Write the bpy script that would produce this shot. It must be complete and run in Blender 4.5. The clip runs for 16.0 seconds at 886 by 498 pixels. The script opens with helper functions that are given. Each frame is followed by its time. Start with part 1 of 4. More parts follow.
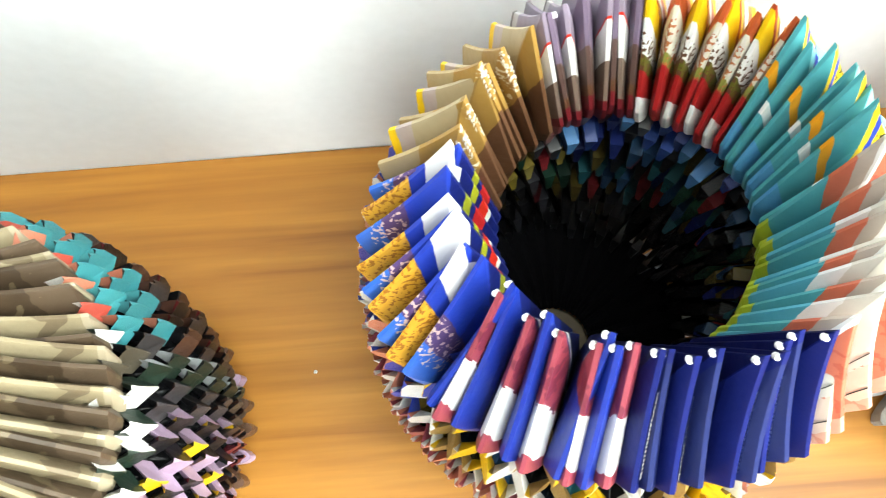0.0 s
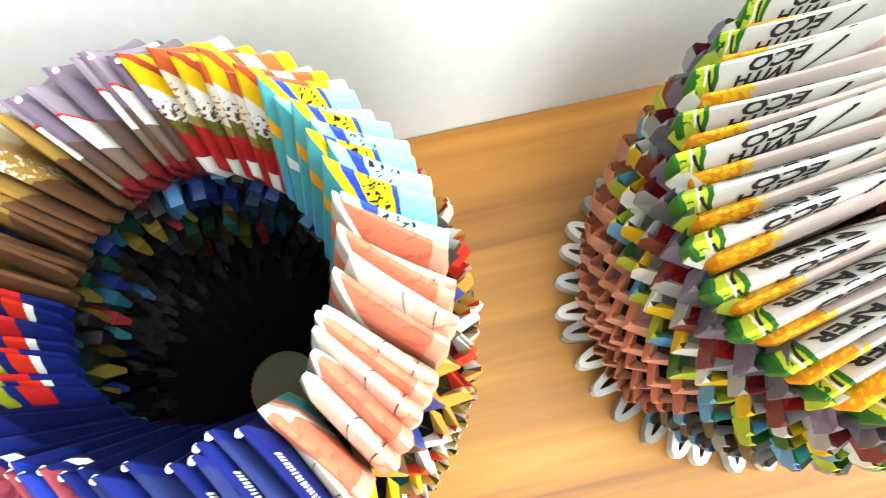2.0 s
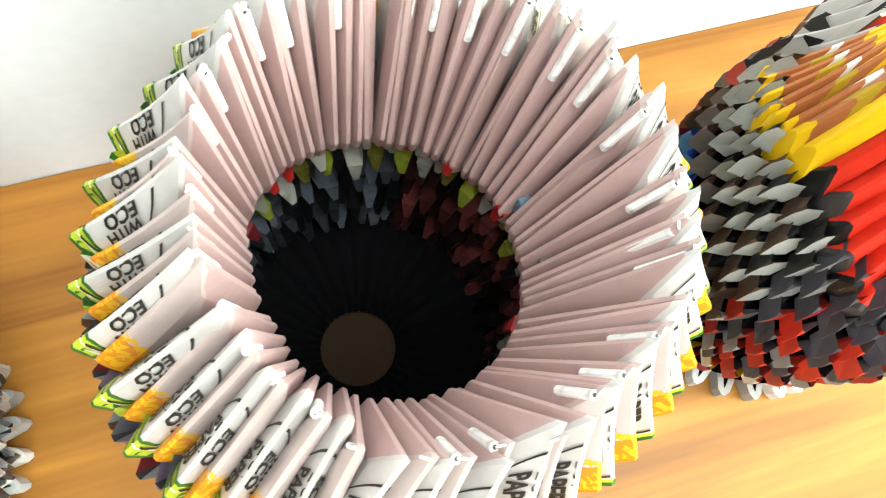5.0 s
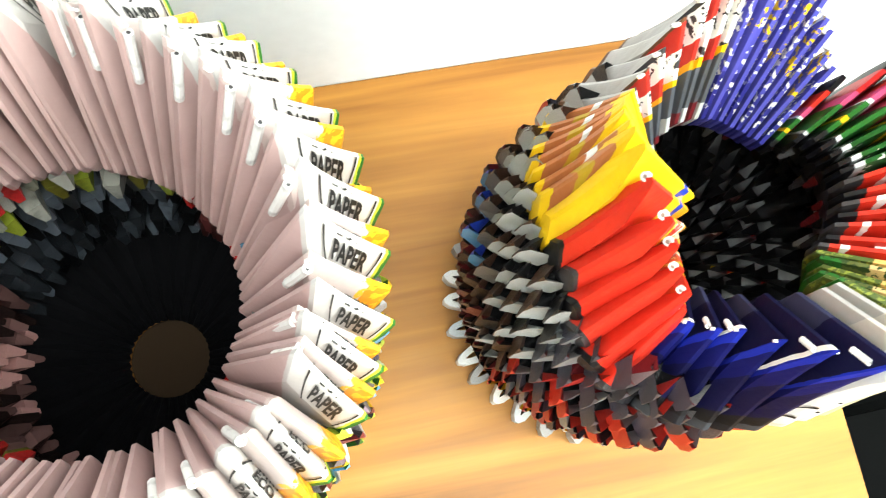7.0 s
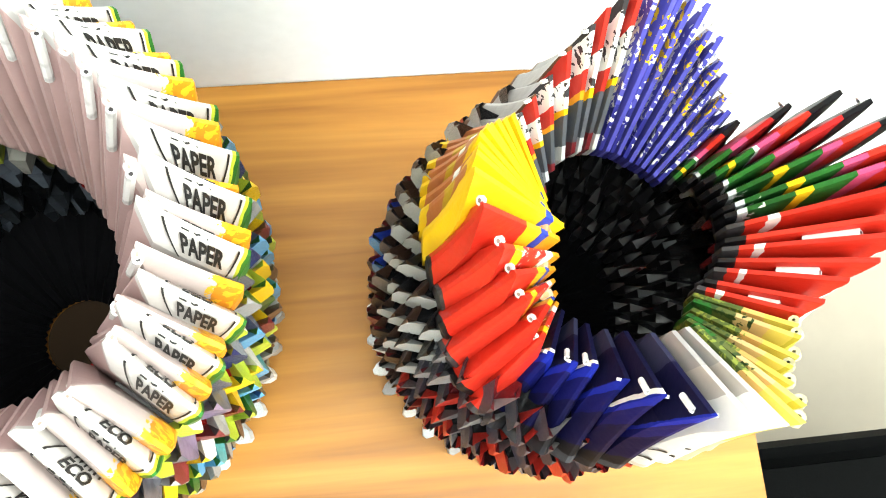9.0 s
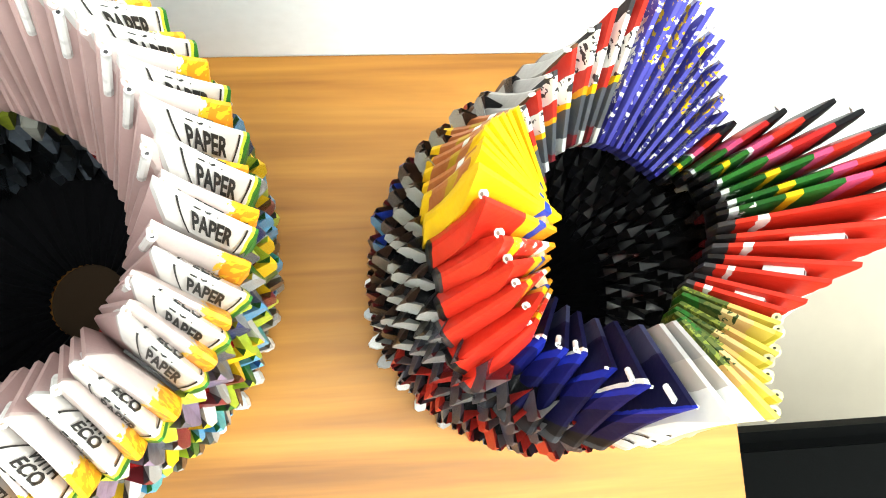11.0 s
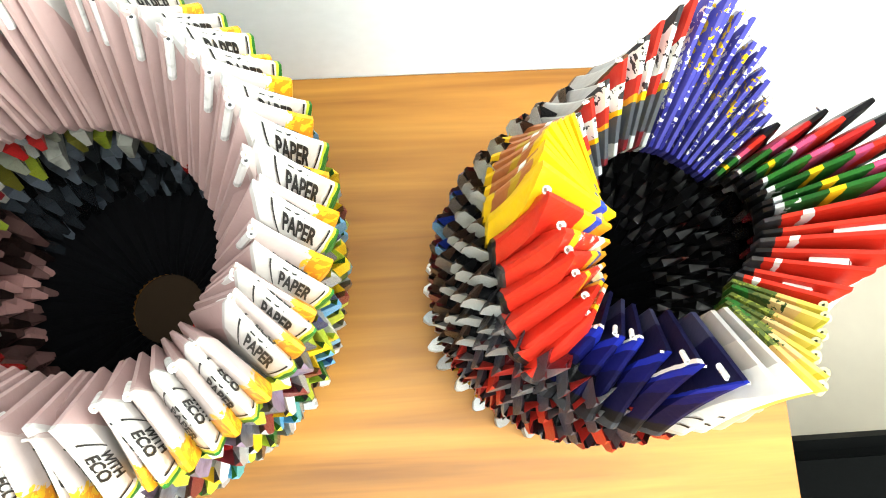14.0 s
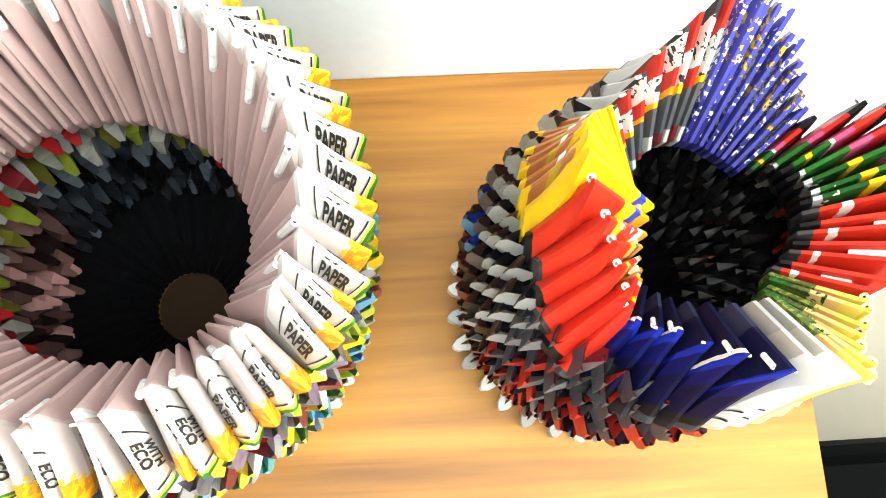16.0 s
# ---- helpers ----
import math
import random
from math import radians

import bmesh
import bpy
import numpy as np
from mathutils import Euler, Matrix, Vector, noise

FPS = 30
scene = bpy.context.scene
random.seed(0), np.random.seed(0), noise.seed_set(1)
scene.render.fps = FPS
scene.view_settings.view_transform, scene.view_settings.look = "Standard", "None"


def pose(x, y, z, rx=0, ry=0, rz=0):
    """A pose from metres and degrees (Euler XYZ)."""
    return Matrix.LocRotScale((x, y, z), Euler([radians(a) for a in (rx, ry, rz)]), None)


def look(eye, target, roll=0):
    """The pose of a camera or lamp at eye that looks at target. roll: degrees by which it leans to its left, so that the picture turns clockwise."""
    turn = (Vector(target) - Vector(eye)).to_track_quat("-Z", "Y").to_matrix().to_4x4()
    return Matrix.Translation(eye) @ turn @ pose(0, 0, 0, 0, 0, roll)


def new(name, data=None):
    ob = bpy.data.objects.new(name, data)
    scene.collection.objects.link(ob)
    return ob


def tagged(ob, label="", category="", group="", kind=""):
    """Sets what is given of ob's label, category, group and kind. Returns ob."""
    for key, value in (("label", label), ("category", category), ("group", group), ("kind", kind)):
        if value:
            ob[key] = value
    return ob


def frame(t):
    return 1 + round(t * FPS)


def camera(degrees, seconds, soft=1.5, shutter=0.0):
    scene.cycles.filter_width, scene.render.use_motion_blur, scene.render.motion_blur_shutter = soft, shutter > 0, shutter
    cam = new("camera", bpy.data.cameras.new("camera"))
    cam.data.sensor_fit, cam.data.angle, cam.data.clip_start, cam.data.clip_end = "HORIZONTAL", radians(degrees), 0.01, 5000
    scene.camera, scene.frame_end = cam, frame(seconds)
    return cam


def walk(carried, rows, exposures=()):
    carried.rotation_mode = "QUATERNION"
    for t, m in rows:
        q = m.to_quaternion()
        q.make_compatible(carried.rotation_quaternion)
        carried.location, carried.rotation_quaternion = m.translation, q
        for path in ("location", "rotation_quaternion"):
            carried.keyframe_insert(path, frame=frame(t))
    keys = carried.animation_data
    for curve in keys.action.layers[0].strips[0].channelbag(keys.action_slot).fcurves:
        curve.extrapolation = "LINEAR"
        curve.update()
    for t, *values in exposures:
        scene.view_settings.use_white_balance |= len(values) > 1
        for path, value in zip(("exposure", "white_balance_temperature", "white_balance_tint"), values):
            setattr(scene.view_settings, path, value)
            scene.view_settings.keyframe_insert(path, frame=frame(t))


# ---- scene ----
cam = camera(61.9, 16.0, soft=1.0, shutter=0.2)
PATH = [
    (0, (-0.4274, -0.0748, 0.5590), (-0.4283, 0.0085, 0.2708), -4.97),
    (0.5, (-0.3863, -0.0633, 0.5549), (-0.3828, 0.0183, 0.2662), -4.34),
    (1, (-0.3483, -0.0528, 0.5520), (-0.3418, 0.0261, 0.2626), -4.42),
    (1.5, (-0.3023, -0.0591, 0.5528), (-0.2904, 0.0215, 0.2641), -3.30),
    (2, (-0.2467, -0.0639, 0.5479), (-0.2317, 0.0136, 0.2585), -1.98),
    (2.5, (-0.1989, -0.0622, 0.5463), (-0.1822, 0.0150, 0.2569), -1.81),
    (3, (-0.1590, -0.0616, 0.5363), (-0.1408, 0.0126, 0.2461), -1.76),
    (3.5, (-0.1208, -0.0657, 0.5277), (-0.0889, 0.0088, 0.2388), 7.07),
    (4, (-0.0910, -0.0707, 0.5255), (-0.0457, 0.0032, 0.2382), 14.66),
    (4.2, (-0.0785, -0.0742, 0.5249), (-0.0334, 0.0021, 0.2383), 13.92),
    (6.3, (0.0651, -0.0666, 0.4951), (0.1049, -0.0069, 0.2038), 22.43),
    (6.5, (0.0752, -0.0670, 0.4945), (0.1139, -0.0042, 0.2037), 21.04),
    (7, (0.1137, -0.0602, 0.5133), (0.1478, -0.0023, 0.2210), 19.60),
    (7.5, (0.1439, -0.0632, 0.5292), (0.1818, -0.0027, 0.2379), 20.63),
    (8, (0.1577, -0.0626, 0.5142), (0.1905, -0.0079, 0.2210), 23.08),
    (8.5, (0.1674, -0.0676, 0.5165), (0.1973, -0.0082, 0.2239), 20.42),
    (9, (0.1684, -0.0674, 0.5167), (0.1993, -0.0050, 0.2249), 21.18),
    (9.2, (0.1684, -0.0695, 0.5197), (0.1962, -0.0037, 0.2283), 17.94),
    (11.3, (0.1640, -0.0629, 0.5316), (0.1963, -0.0133, 0.2375), 30.41),
    (11.5, (0.1592, -0.0633, 0.5367), (0.1878, -0.0126, 0.2424), 26.85),
    (12, (0.1561, -0.0649, 0.5425), (0.1770, -0.0111, 0.2481), 18.58),
    (12.5, (0.1541, -0.0687, 0.5491), (0.1728, -0.0110, 0.2553), 15.26),
    (13, (0.1543, -0.0709, 0.5494), (0.1753, -0.0154, 0.2553), 18.15),
    (13.5, (0.1560, -0.0766, 0.5501), (0.1757, -0.0182, 0.2565), 15.55),
    (14, (0.1534, -0.0774, 0.5507), (0.1688, -0.0174, 0.2572), 11.06),
    (14.5, (0.1539, -0.0775, 0.5518), (0.1699, -0.0167, 0.2584), 11.26),
    (15, (0.1507, -0.0779, 0.5518), (0.1657, -0.0154, 0.2587), 10.16),
    (15.5, (0.1424, -0.0826, 0.5495), (0.1570, -0.0169, 0.2571), 9.20),
    (16, (0.1394, -0.0844, 0.5486), (0.1526, -0.0202, 0.2558), 8.46),
]
walk(cam, [(t, look(e, a, r)) for t, e, a, r in PATH], ((0.0, 0.36), (0.5, 0.56), (1.5, 0.5), (2.5, -0.03), (4.2, -0.04), (6.3, 0.12), (8.0, 0.0), (16.0, 0.0)))

# ---- light ----
world = bpy.data.worlds.new("world")
scene.world = world
world.use_nodes = True
sky = world.node_tree.nodes.new("ShaderNodeTexSky")
sky.sky_type, sky.sun_disc, sky.sun_elevation, sky.sun_rotation = "NISHITA", False, radians(40), radians(120)
world.node_tree.links.new(sky.outputs[0], world.node_tree.nodes["Background"].inputs[0])
world.node_tree.nodes["Background"].inputs[1].default_value = 0.1


def area(name, m, sx, sy, watts, colour):
    lamp = bpy.data.lights.new(name, "AREA")
    lamp.shape, lamp.size, lamp.size_y, lamp.energy, lamp.color = "RECTANGLE", sx, sy, watts, colour
    ob = new(name, lamp)
    ob.matrix_world = m
    return ob


area("window_light_right", look((2.15, -1.0, 0.75), (0.1, 0.0, 0.1)), 1.3, 1.2, 128, (0.925, 0.985, 0.89))
# Front and top lamps are added fill; no window or fitting is known there.
area("window_light_front", look((-0.3, -2.9, 0.85), (-0.1, 0.0, 0.1)), 1.5, 1.2, 46, (0.925, 0.99, 0.93))
area("ceiling_lamp_light", look((0.5, -0.35, 1.73), (0.5, -0.3, 0.0)), 1.6, 0.9, 52, (0.925, 0.985, 0.91))


# ---- materials ----
def shader(name, rough=0.5, spec=0.5):
    m = bpy.data.materials.new(name)
    m.use_nodes = True
    nt = m.node_tree
    b = nt.nodes["Principled BSDF"]
    b.inputs["Roughness"].default_value = rough
    b.inputs["Specular IOR Level"].default_value = spec
    return m, nt, b


def node(nt, kind, **inputs):
    n = nt.nodes.new(kind)
    for k, v in inputs.items():
        n.inputs[k].default_value = v
    return n


def noise_tex(nt, scale, detail=3.0, coord="Object"):
    tc = nt.nodes.new("ShaderNodeTexCoord")
    n = node(nt, "ShaderNodeTexNoise", Scale=scale, Detail=detail)
    nt.links.new(tc.outputs[coord], n.inputs["Vector"])
    return n


def mix(nt, fac, a, b, mode="MIX"):
    n = nt.nodes.new("ShaderNodeMix")
    n.data_type, n.blend_type = "RGBA", mode
    for sock, v in ((n.inputs[0], fac), (n.inputs[6], a), (n.inputs[7], b)):
        if isinstance(v, (int, float)):
            sock.default_value = v
        elif isinstance(v, tuple):
            sock.default_value = (*v, 1)
        else:
            nt.links.new(v, sock)
    return n.outputs[2]


def ramp(nt, fac, stops, constant=False):
    n = nt.nodes.new("ShaderNodeValToRGB")
    n.color_ramp.interpolation = "CONSTANT" if constant else "LINEAR"
    els = n.color_ramp.elements
    while len(els) > 1:
        els.remove(els[-1])
    for i, (p, c) in enumerate(stops):
        e = els[0] if i == 0 else els.new(p)
        e.position, e.color = p, (*c, 1)
    nt.links.new(fac, n.inputs[0])
    return n.outputs[0]


def bump(nt, bsdf, height, strength, distance=0.001):
    n = node(nt, "ShaderNodeBump", Strength=strength, Distance=distance)
    nt.links.new(height, n.inputs["Height"])
    nt.links.new(n.outputs[0], bsdf.inputs["Normal"])


def finish_paper(nt, b, colour, wear):
    """Creases, a little fading of the print and a spread of tone from piece to piece."""
    info = nt.nodes.new("ShaderNodeObjectInfo")
    tone = ramp(nt, info.outputs["Random"], [(0, (0.8, 0.8, 0.8)), (1, (1.0, 1.0, 1.0))])
    col = mix(nt, 1.0, colour, tone, "MULTIPLY")
    fade = noise_tex(nt, 60, 4)
    col = mix(nt, ramp(nt, fade.outputs[0], [(0.4, (0, 0, 0)), (0.8, (wear, wear, wear))]), col, (0.82, 0.8, 0.78), "MULTIPLY")
    nt.links.new(col, b.inputs["Base Color"])
    crease = noise_tex(nt, 220, 3)
    soft = noise_tex(nt, 45, 2)
    h = mix(nt, 0.5, crease.outputs[0], soft.outputs[0])
    bump(nt, b, h, 0.35, 0.0012)


PLAIN = {}


def paper(c, rough=0.36):
    """Glossy printed paper of one ink."""
    key = (c, rough)
    if key not in PLAIN:
        m, nt, b = shader("printed_paper", rough, 0.4)
        n = noise_tex(nt, 130, 4)
        dark = tuple(x * 0.55 for x in c)
        finish_paper(nt, b, ramp(nt, n.outputs[0], [(0.32, dark), (0.5, c), (1, c)]), 0.6)
        PLAIN[key] = m
    return PLAIN[key]


def strip(name, stops, speck=None, wobble=0.05, rough=0.4, spec=0.2):
    """Printed paper whose inks change along a folded flap: 0 outer end, 1 crest, 2 inner end.
    speck: ink, grain per metre, share, from, to."""
    m, nt, b = shader(name, rough, spec)
    uv = nt.nodes.new("ShaderNodeUVMap")
    uv.uv_map = "along"
    sep = nt.nodes.new("ShaderNodeSeparateXYZ")
    nt.links.new(uv.outputs[0], sep.inputs[0])
    n = noise_tex(nt, 90, 2)
    shift = node(nt, "ShaderNodeMath")
    shift.operation = "MULTIPLY_ADD"
    nt.links.new(n.outputs[0], shift.inputs[0])
    shift.inputs[1].default_value = wobble * 2
    half = node(nt, "ShaderNodeMath")
    half.operation = "SUBTRACT"
    nt.links.new(sep.outputs[0], half.inputs[0])
    half.inputs[1].default_value = wobble
    nt.links.new(half.outputs[0], shift.inputs[2])
    scale = node(nt, "ShaderNodeMath")
    scale.operation = "MULTIPLY"
    nt.links.new(shift.outputs[0], scale.inputs[0])
    scale.inputs[1].default_value = 0.5
    col = ramp(nt, scale.outputs[0], [(max(0.0, u / 2), c) for u, c in stops], True)
    if speck:
        ink, grain, share, u0, u1 = speck
        s = noise_tex(nt, grain, 2)
        on = ramp(nt, s.outputs[0], [(0, (0, 0, 0)), (0.5 + (0.5 - share) * 0.35, (1, 1, 1))], True)
        inside = ramp(nt, scale.outputs[0], [(0, (0, 0, 0)), (max(0.001, u0 / 2), (1, 1, 1)), (min(0.999, u1 / 2), (0, 0, 0))], True)
        col = mix(nt, mix(nt, 1.0, on, inside, "MULTIPLY"), col, ink)
    finish_paper(nt, b, col, 0.6)
    return m


def wood_material():
    m, nt, b = shader("table_wood", 0.4, 0.3)
    tc = nt.nodes.new("ShaderNodeTexCoord")
    mp = nt.nodes.new("ShaderNodeMapping")
    mp.inputs["Scale"].default_value = (1.2, 22, 22)
    nt.links.new(tc.outputs["Object"], mp.inputs[0])
    grain = node(nt, "ShaderNodeTexNoise", Scale=1.6, Detail=6.0, Distortion=0.8)
    nt.links.new(mp.outputs[0], grain.inputs[0])
    fine = node(nt, "ShaderNodeTexNoise", Scale=9.0, Detail=5.0)
    nt.links.new(mp.outputs[0], fine.inputs[0])
    board = noise_tex(nt, 2.5, 2)
    col = ramp(nt, grain.outputs[0], [(0.28, (0.17, 0.062, 0.008)), (0.42, (0.30, 0.125, 0.017)), (0.6, (0.40, 0.176, 0.026)), (0.8, (0.50, 0.245, 0.044))])
    col = mix(nt, 0.35, col, ramp(nt, fine.outputs[0], [(0.3, (0.5, 0.5, 0.5)), (0.7, (1, 1, 1))]), "MULTIPLY")
    col = mix(nt, ramp(nt, board.outputs[0], [(0.35, (0, 0, 0)), (0.7, (0.35, 0.35, 0.35))]), col, (0.42, 0.16, 0.03))
    nt.links.new(col, b.inputs["Base Color"])
    nt.links.new(ramp(nt, fine.outputs[0], [(0, (0.34, 0.34, 0.34)), (1, (0.5, 0.5, 0.5))]), b.inputs["Roughness"])
    bump(nt, b, fine.outputs[0], 0.08, 0.0006)
    return m


def painted(name, c, rough=0.6, grain=60.0, depth=0.0006, spec=0.3):
    m, nt, b = shader(name, rough, spec)
    n = noise_tex(nt, grain, 4)
    big = noise_tex(nt, 1.7, 3)
    col = ramp(nt, n.outputs[0], [(0.2, tuple(x * 0.93 for x in c)), (0.8, c)])
    col = mix(nt, ramp(nt, big.outputs[0], [(0.4, (0, 0, 0)), (0.7, (0.3, 0.3, 0.3))]), col, tuple(x * 0.88 for x in c))
    nt.links.new(col, b.inputs["Base Color"])
    bump(nt, b, n.outputs[0], 0.3, depth)
    return m


WOOD = wood_material()
WALL = painted("wall_paint", (0.80, 0.825, 0.855), 0.7, 90)
FLOOR = painted("floor_tiles", (0.40, 0.35, 0.28), 0.45, 25)
BLACK = painted("black_leatherette", (0.0012, 0.0014, 0.0015), 0.7, 300, 0.0008, 0.02)
CARD = painted("brown_card", (0.03, 0.018, 0.010), 0.85, 120, 0.0006, 0.1)
PALE_CARD = painted("pale_card", (0.14, 0.115, 0.078), 0.7, 120)
INK = paper((0.012, 0.012, 0.012), 0.6)
WHITE = paper((0.82, 0.81, 0.80))


# ---- helpers for building ----
def link(name, me, parent=None, label="", mats=()):
    for m in mats:
        me.materials.append(m)
    ob = new(name, me)
    ob.parent = parent
    if label:
        tagged(ob, label)
    return ob


def part(name, bm, material, parent, label=""):
    me = bpy.data.meshes.new(name)
    bm.to_mesh(me)
    bm.free()
    return link(name, me, parent, label, (material,))


def cuboid(x0, y0, z0, x1, y1, z1, bevel=0.0):
    bm = bmesh.new()
    bmesh.ops.create_cube(bm, size=1, matrix=Matrix.Translation(((x0 + x1) / 2, (y0 + y1) / 2, (z0 + z1) / 2)) @ Matrix.Diagonal((x1 - x0, y1 - y0, z1 - z0, 1)))
    if bevel:
        bmesh.ops.bevel(bm, geom=bm.edges[:], offset=bevel, segments=3, affect="EDGES")
    return bm


# ---- room ----
FLOOR_Z, CEIL_Z, BACK_Y = -0.74, 1.80, 0.1795
X0, X1, Y0 = -2.3, 2.2, -3.0


def structure(name, bm, material, label):
    return tagged(part(name, bm, material, None, label), category="wall" if "wall" in name else name, kind="structure")


structure("floor", cuboid(X0 - 0.2, Y0 - 0.2, FLOOR_Z - 0.1, X1 + 0.2, BACK_Y + 0.2, FLOOR_Z), FLOOR, "cream beige floor with a dull sheen")
structure("ceiling", cuboid(X0 - 0.2, Y0 - 0.2, CEIL_Z, X1 + 0.2, BACK_Y + 0.2, CEIL_Z + 0.1), WALL, "plain white painted ceiling")
structure("wall_back", cuboid(X0 - 0.2, BACK_Y, FLOOR_Z, X1 + 0.2, BACK_Y + 0.2, CEIL_Z), WALL, "smooth white painted wall behind the table")
structure("wall_left", cuboid(X0 - 0.2, Y0, FLOOR_Z, X0, BACK_Y, CEIL_Z), WALL, "plain white painted side wall")


def pierced(name, along, a0, a1, w0, w1, z0, z1, at, thick):
    """A wall with one opening, as four blocks in one mesh."""
    bm = bmesh.new()
    for u0, u1, v0, v1 in ((a0, w0, FLOOR_Z, CEIL_Z), (w1, a1, FLOOR_Z, CEIL_Z), (w0, w1, FLOOR_Z, z0), (w0, w1, z1, CEIL_Z)):
        lo, hi = sorted((at, at + thick))
        c = (((u0 + u1) / 2, (lo + hi) / 2), ((lo + hi) / 2, (u0 + u1) / 2))[along == "y"]
        s = ((u1 - u0, hi - lo), (hi - lo, u1 - u0))[along == "y"]
        bmesh.ops.create_cube(bm, size=1, matrix=Matrix.Translation((*c, (v0 + v1) / 2)) @ Matrix.Diagonal((*s, v1 - v0, 1)))
    return structure(name, bm, WALL, "white painted wall with an opening")


pierced("wall_right", "y", Y0, BACK_Y, -1.7, -0.3, 0.1, 1.4, X1, 0.2)
# The unseen front wall's opening is assumed, cut for the added fill lamp.
pierced("wall_front", "x", X0 - 0.2, X1 + 0.2, -1.1, 0.5, 0.2, 1.5, Y0, -0.2)

# ---- table ----
TABLE_X, TABLE_Y = 0.431, 0.179
table = tagged(new("table"), "orange-brown wood veneer table standing against the wall", "table")
table.location = (-0.45, -0.25, FLOOR_Z)
ox, oy = 0.45, 0.25


def on_table(bm):
    bmesh.ops.translate(bm, verts=bm.verts[:], vec=(ox, oy, -FLOOR_Z))
    return bm


part("tabletop", on_table(cuboid(-1.4, -0.62, -0.028, TABLE_X, TABLE_Y, 0.0, 0.0015)), WOOD, table)
part("apron", on_table(cuboid(-1.33, -0.56, -0.10, TABLE_X - 0.07, TABLE_Y - 0.06, -0.0285)), WOOD, table)
for lx in (-1.30, TABLE_X - 0.1):
    for ly in (-0.53, TABLE_Y - 0.1):
        part("leg", on_table(cuboid(lx, ly, FLOOR_Z, lx + 0.05, ly + 0.05, -0.1005, 0.004)), WOOD, table)

# ---- black seat beside the table ----
stool = tagged(new("bench"), "black leatherette bench standing low beside the table", "bench")
stool.location = (0.95, -0.5, FLOOR_Z)
part("seat", cuboid(-0.42, -0.35, 0.34, 0.42, 0.352, 0.46, 0.02), BLACK, stool)
for sx in (-0.38, 0.33):
    for sy in (-0.32, 0.27):
        part("leg", cuboid(sx, sy, 0.0, sx + 0.05, sy + 0.05, 0.3395), BLACK, stool)

# ---- folded paper vases ----
# colours of the printed papers
NAVY, SLATE, ROYAL, SKY, TEAL, AQUA = (0.009, 0.016, 0.14), (0.02, 0.03, 0.13), (0.02, 0.05, 0.42), (0.10, 0.34, 0.60), (0.06, 0.34, 0.38), (0.26, 0.66, 0.70)
RED, MAROON, SALMON, PINK, LILAC, PURPLE = (0.62, 0.03, 0.015), (0.17, 0.015, 0.02), (0.68, 0.24, 0.15), (0.495, 0.345, 0.333), (0.50, 0.36, 0.52), (0.19, 0.14, 0.21)
ORANGE, YELLOW, LIME, GREEN, OLIVE = (0.78, 0.33, 0.015), (0.85, 0.53, 0.01), (0.45, 0.55, 0.04), (0.02, 0.13, 0.02), (0.14, 0.13, 0.02)
BROWN, TAN, KHAKI, CREAM, GREY, DARK, COAL = (0.13, 0.06, 0.03), (0.36, 0.22, 0.06), (0.14, 0.115, 0.07), (0.72, 0.66, 0.55), (0.36, 0.35, 0.34), (0.045, 0.042, 0.046), (0.008, 0.008, 0.010)
PAPER, SILVER, ROSE, TERRA = (0.82, 0.81, 0.79), (0.55, 0.58, 0.60), (0.34, 0.06, 0.09), (0.46, 0.15, 0.05)


def unit_shape(reach):
    """One folded triangular unit: x out of the wall, y along it, z up. A keeled nose outside, an open pocket on top, a blunt tip inside."""
    v = [(0.84, -0.06, -0.92), (0.84, 0.06, -0.92), (0.90, -0.15, 0.78), (0.90, 0.15, 0.78),
         (0.05, -1.04, -0.55), (0.05, 1.04, -0.55), (-0.1, -1.04, 0.95), (-0.1, 1.04, 0.95),
         (-reach, -0.16, -0.6), (-reach, 0.16, -0.6), (0.25 - reach, -0.4, 0.45), (0.25 - reach, 0.4, 0.45),
         (0.25, 0.0, -0.1), (1.0, 0.0, 0.12), (-0.3, 0.0, -0.5)]
    f = [(0, 1, 13), (1, 3, 13), (3, 2, 13), (2, 0, 13), (0, 2, 6, 4), (1, 5, 7, 3), (8, 4, 6, 10), (9, 11, 7, 5), (8, 10, 11, 9),
         (2, 3, 12), (3, 7, 12), (6, 2, 12), (7, 11, 12), (10, 6, 12), (11, 10, 12), (0, 4, 14), (4, 8, 14), (8, 9, 14), (9, 5, 14), (5, 1, 14), (1, 0, 14)]
    k = [0, 1, 0, 0, 0, 1, 3, 3, 3, 2, 1, 0, 3, 3, 3, 2, 3, 3, 3, 2, 2]
    return v, f, k


UNITS = {}


def unit_mesh(colours, reach):
    key = (colours, reach)
    if key not in UNITS:
        UNIT_V, UNIT_F, UNIT_K = unit_shape(reach)
        me = bpy.data.meshes.new("folded_unit")
        me.from_pydata(UNIT_V, [], UNIT_F)
        for c in colours[:3]:
            me.materials.append(paper(c))
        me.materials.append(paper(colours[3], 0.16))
        me.materials.append(paper(COAL))
        me.polygons.foreach_set("material_index", UNIT_K)
        UNITS[key] = me
    return UNITS[key]


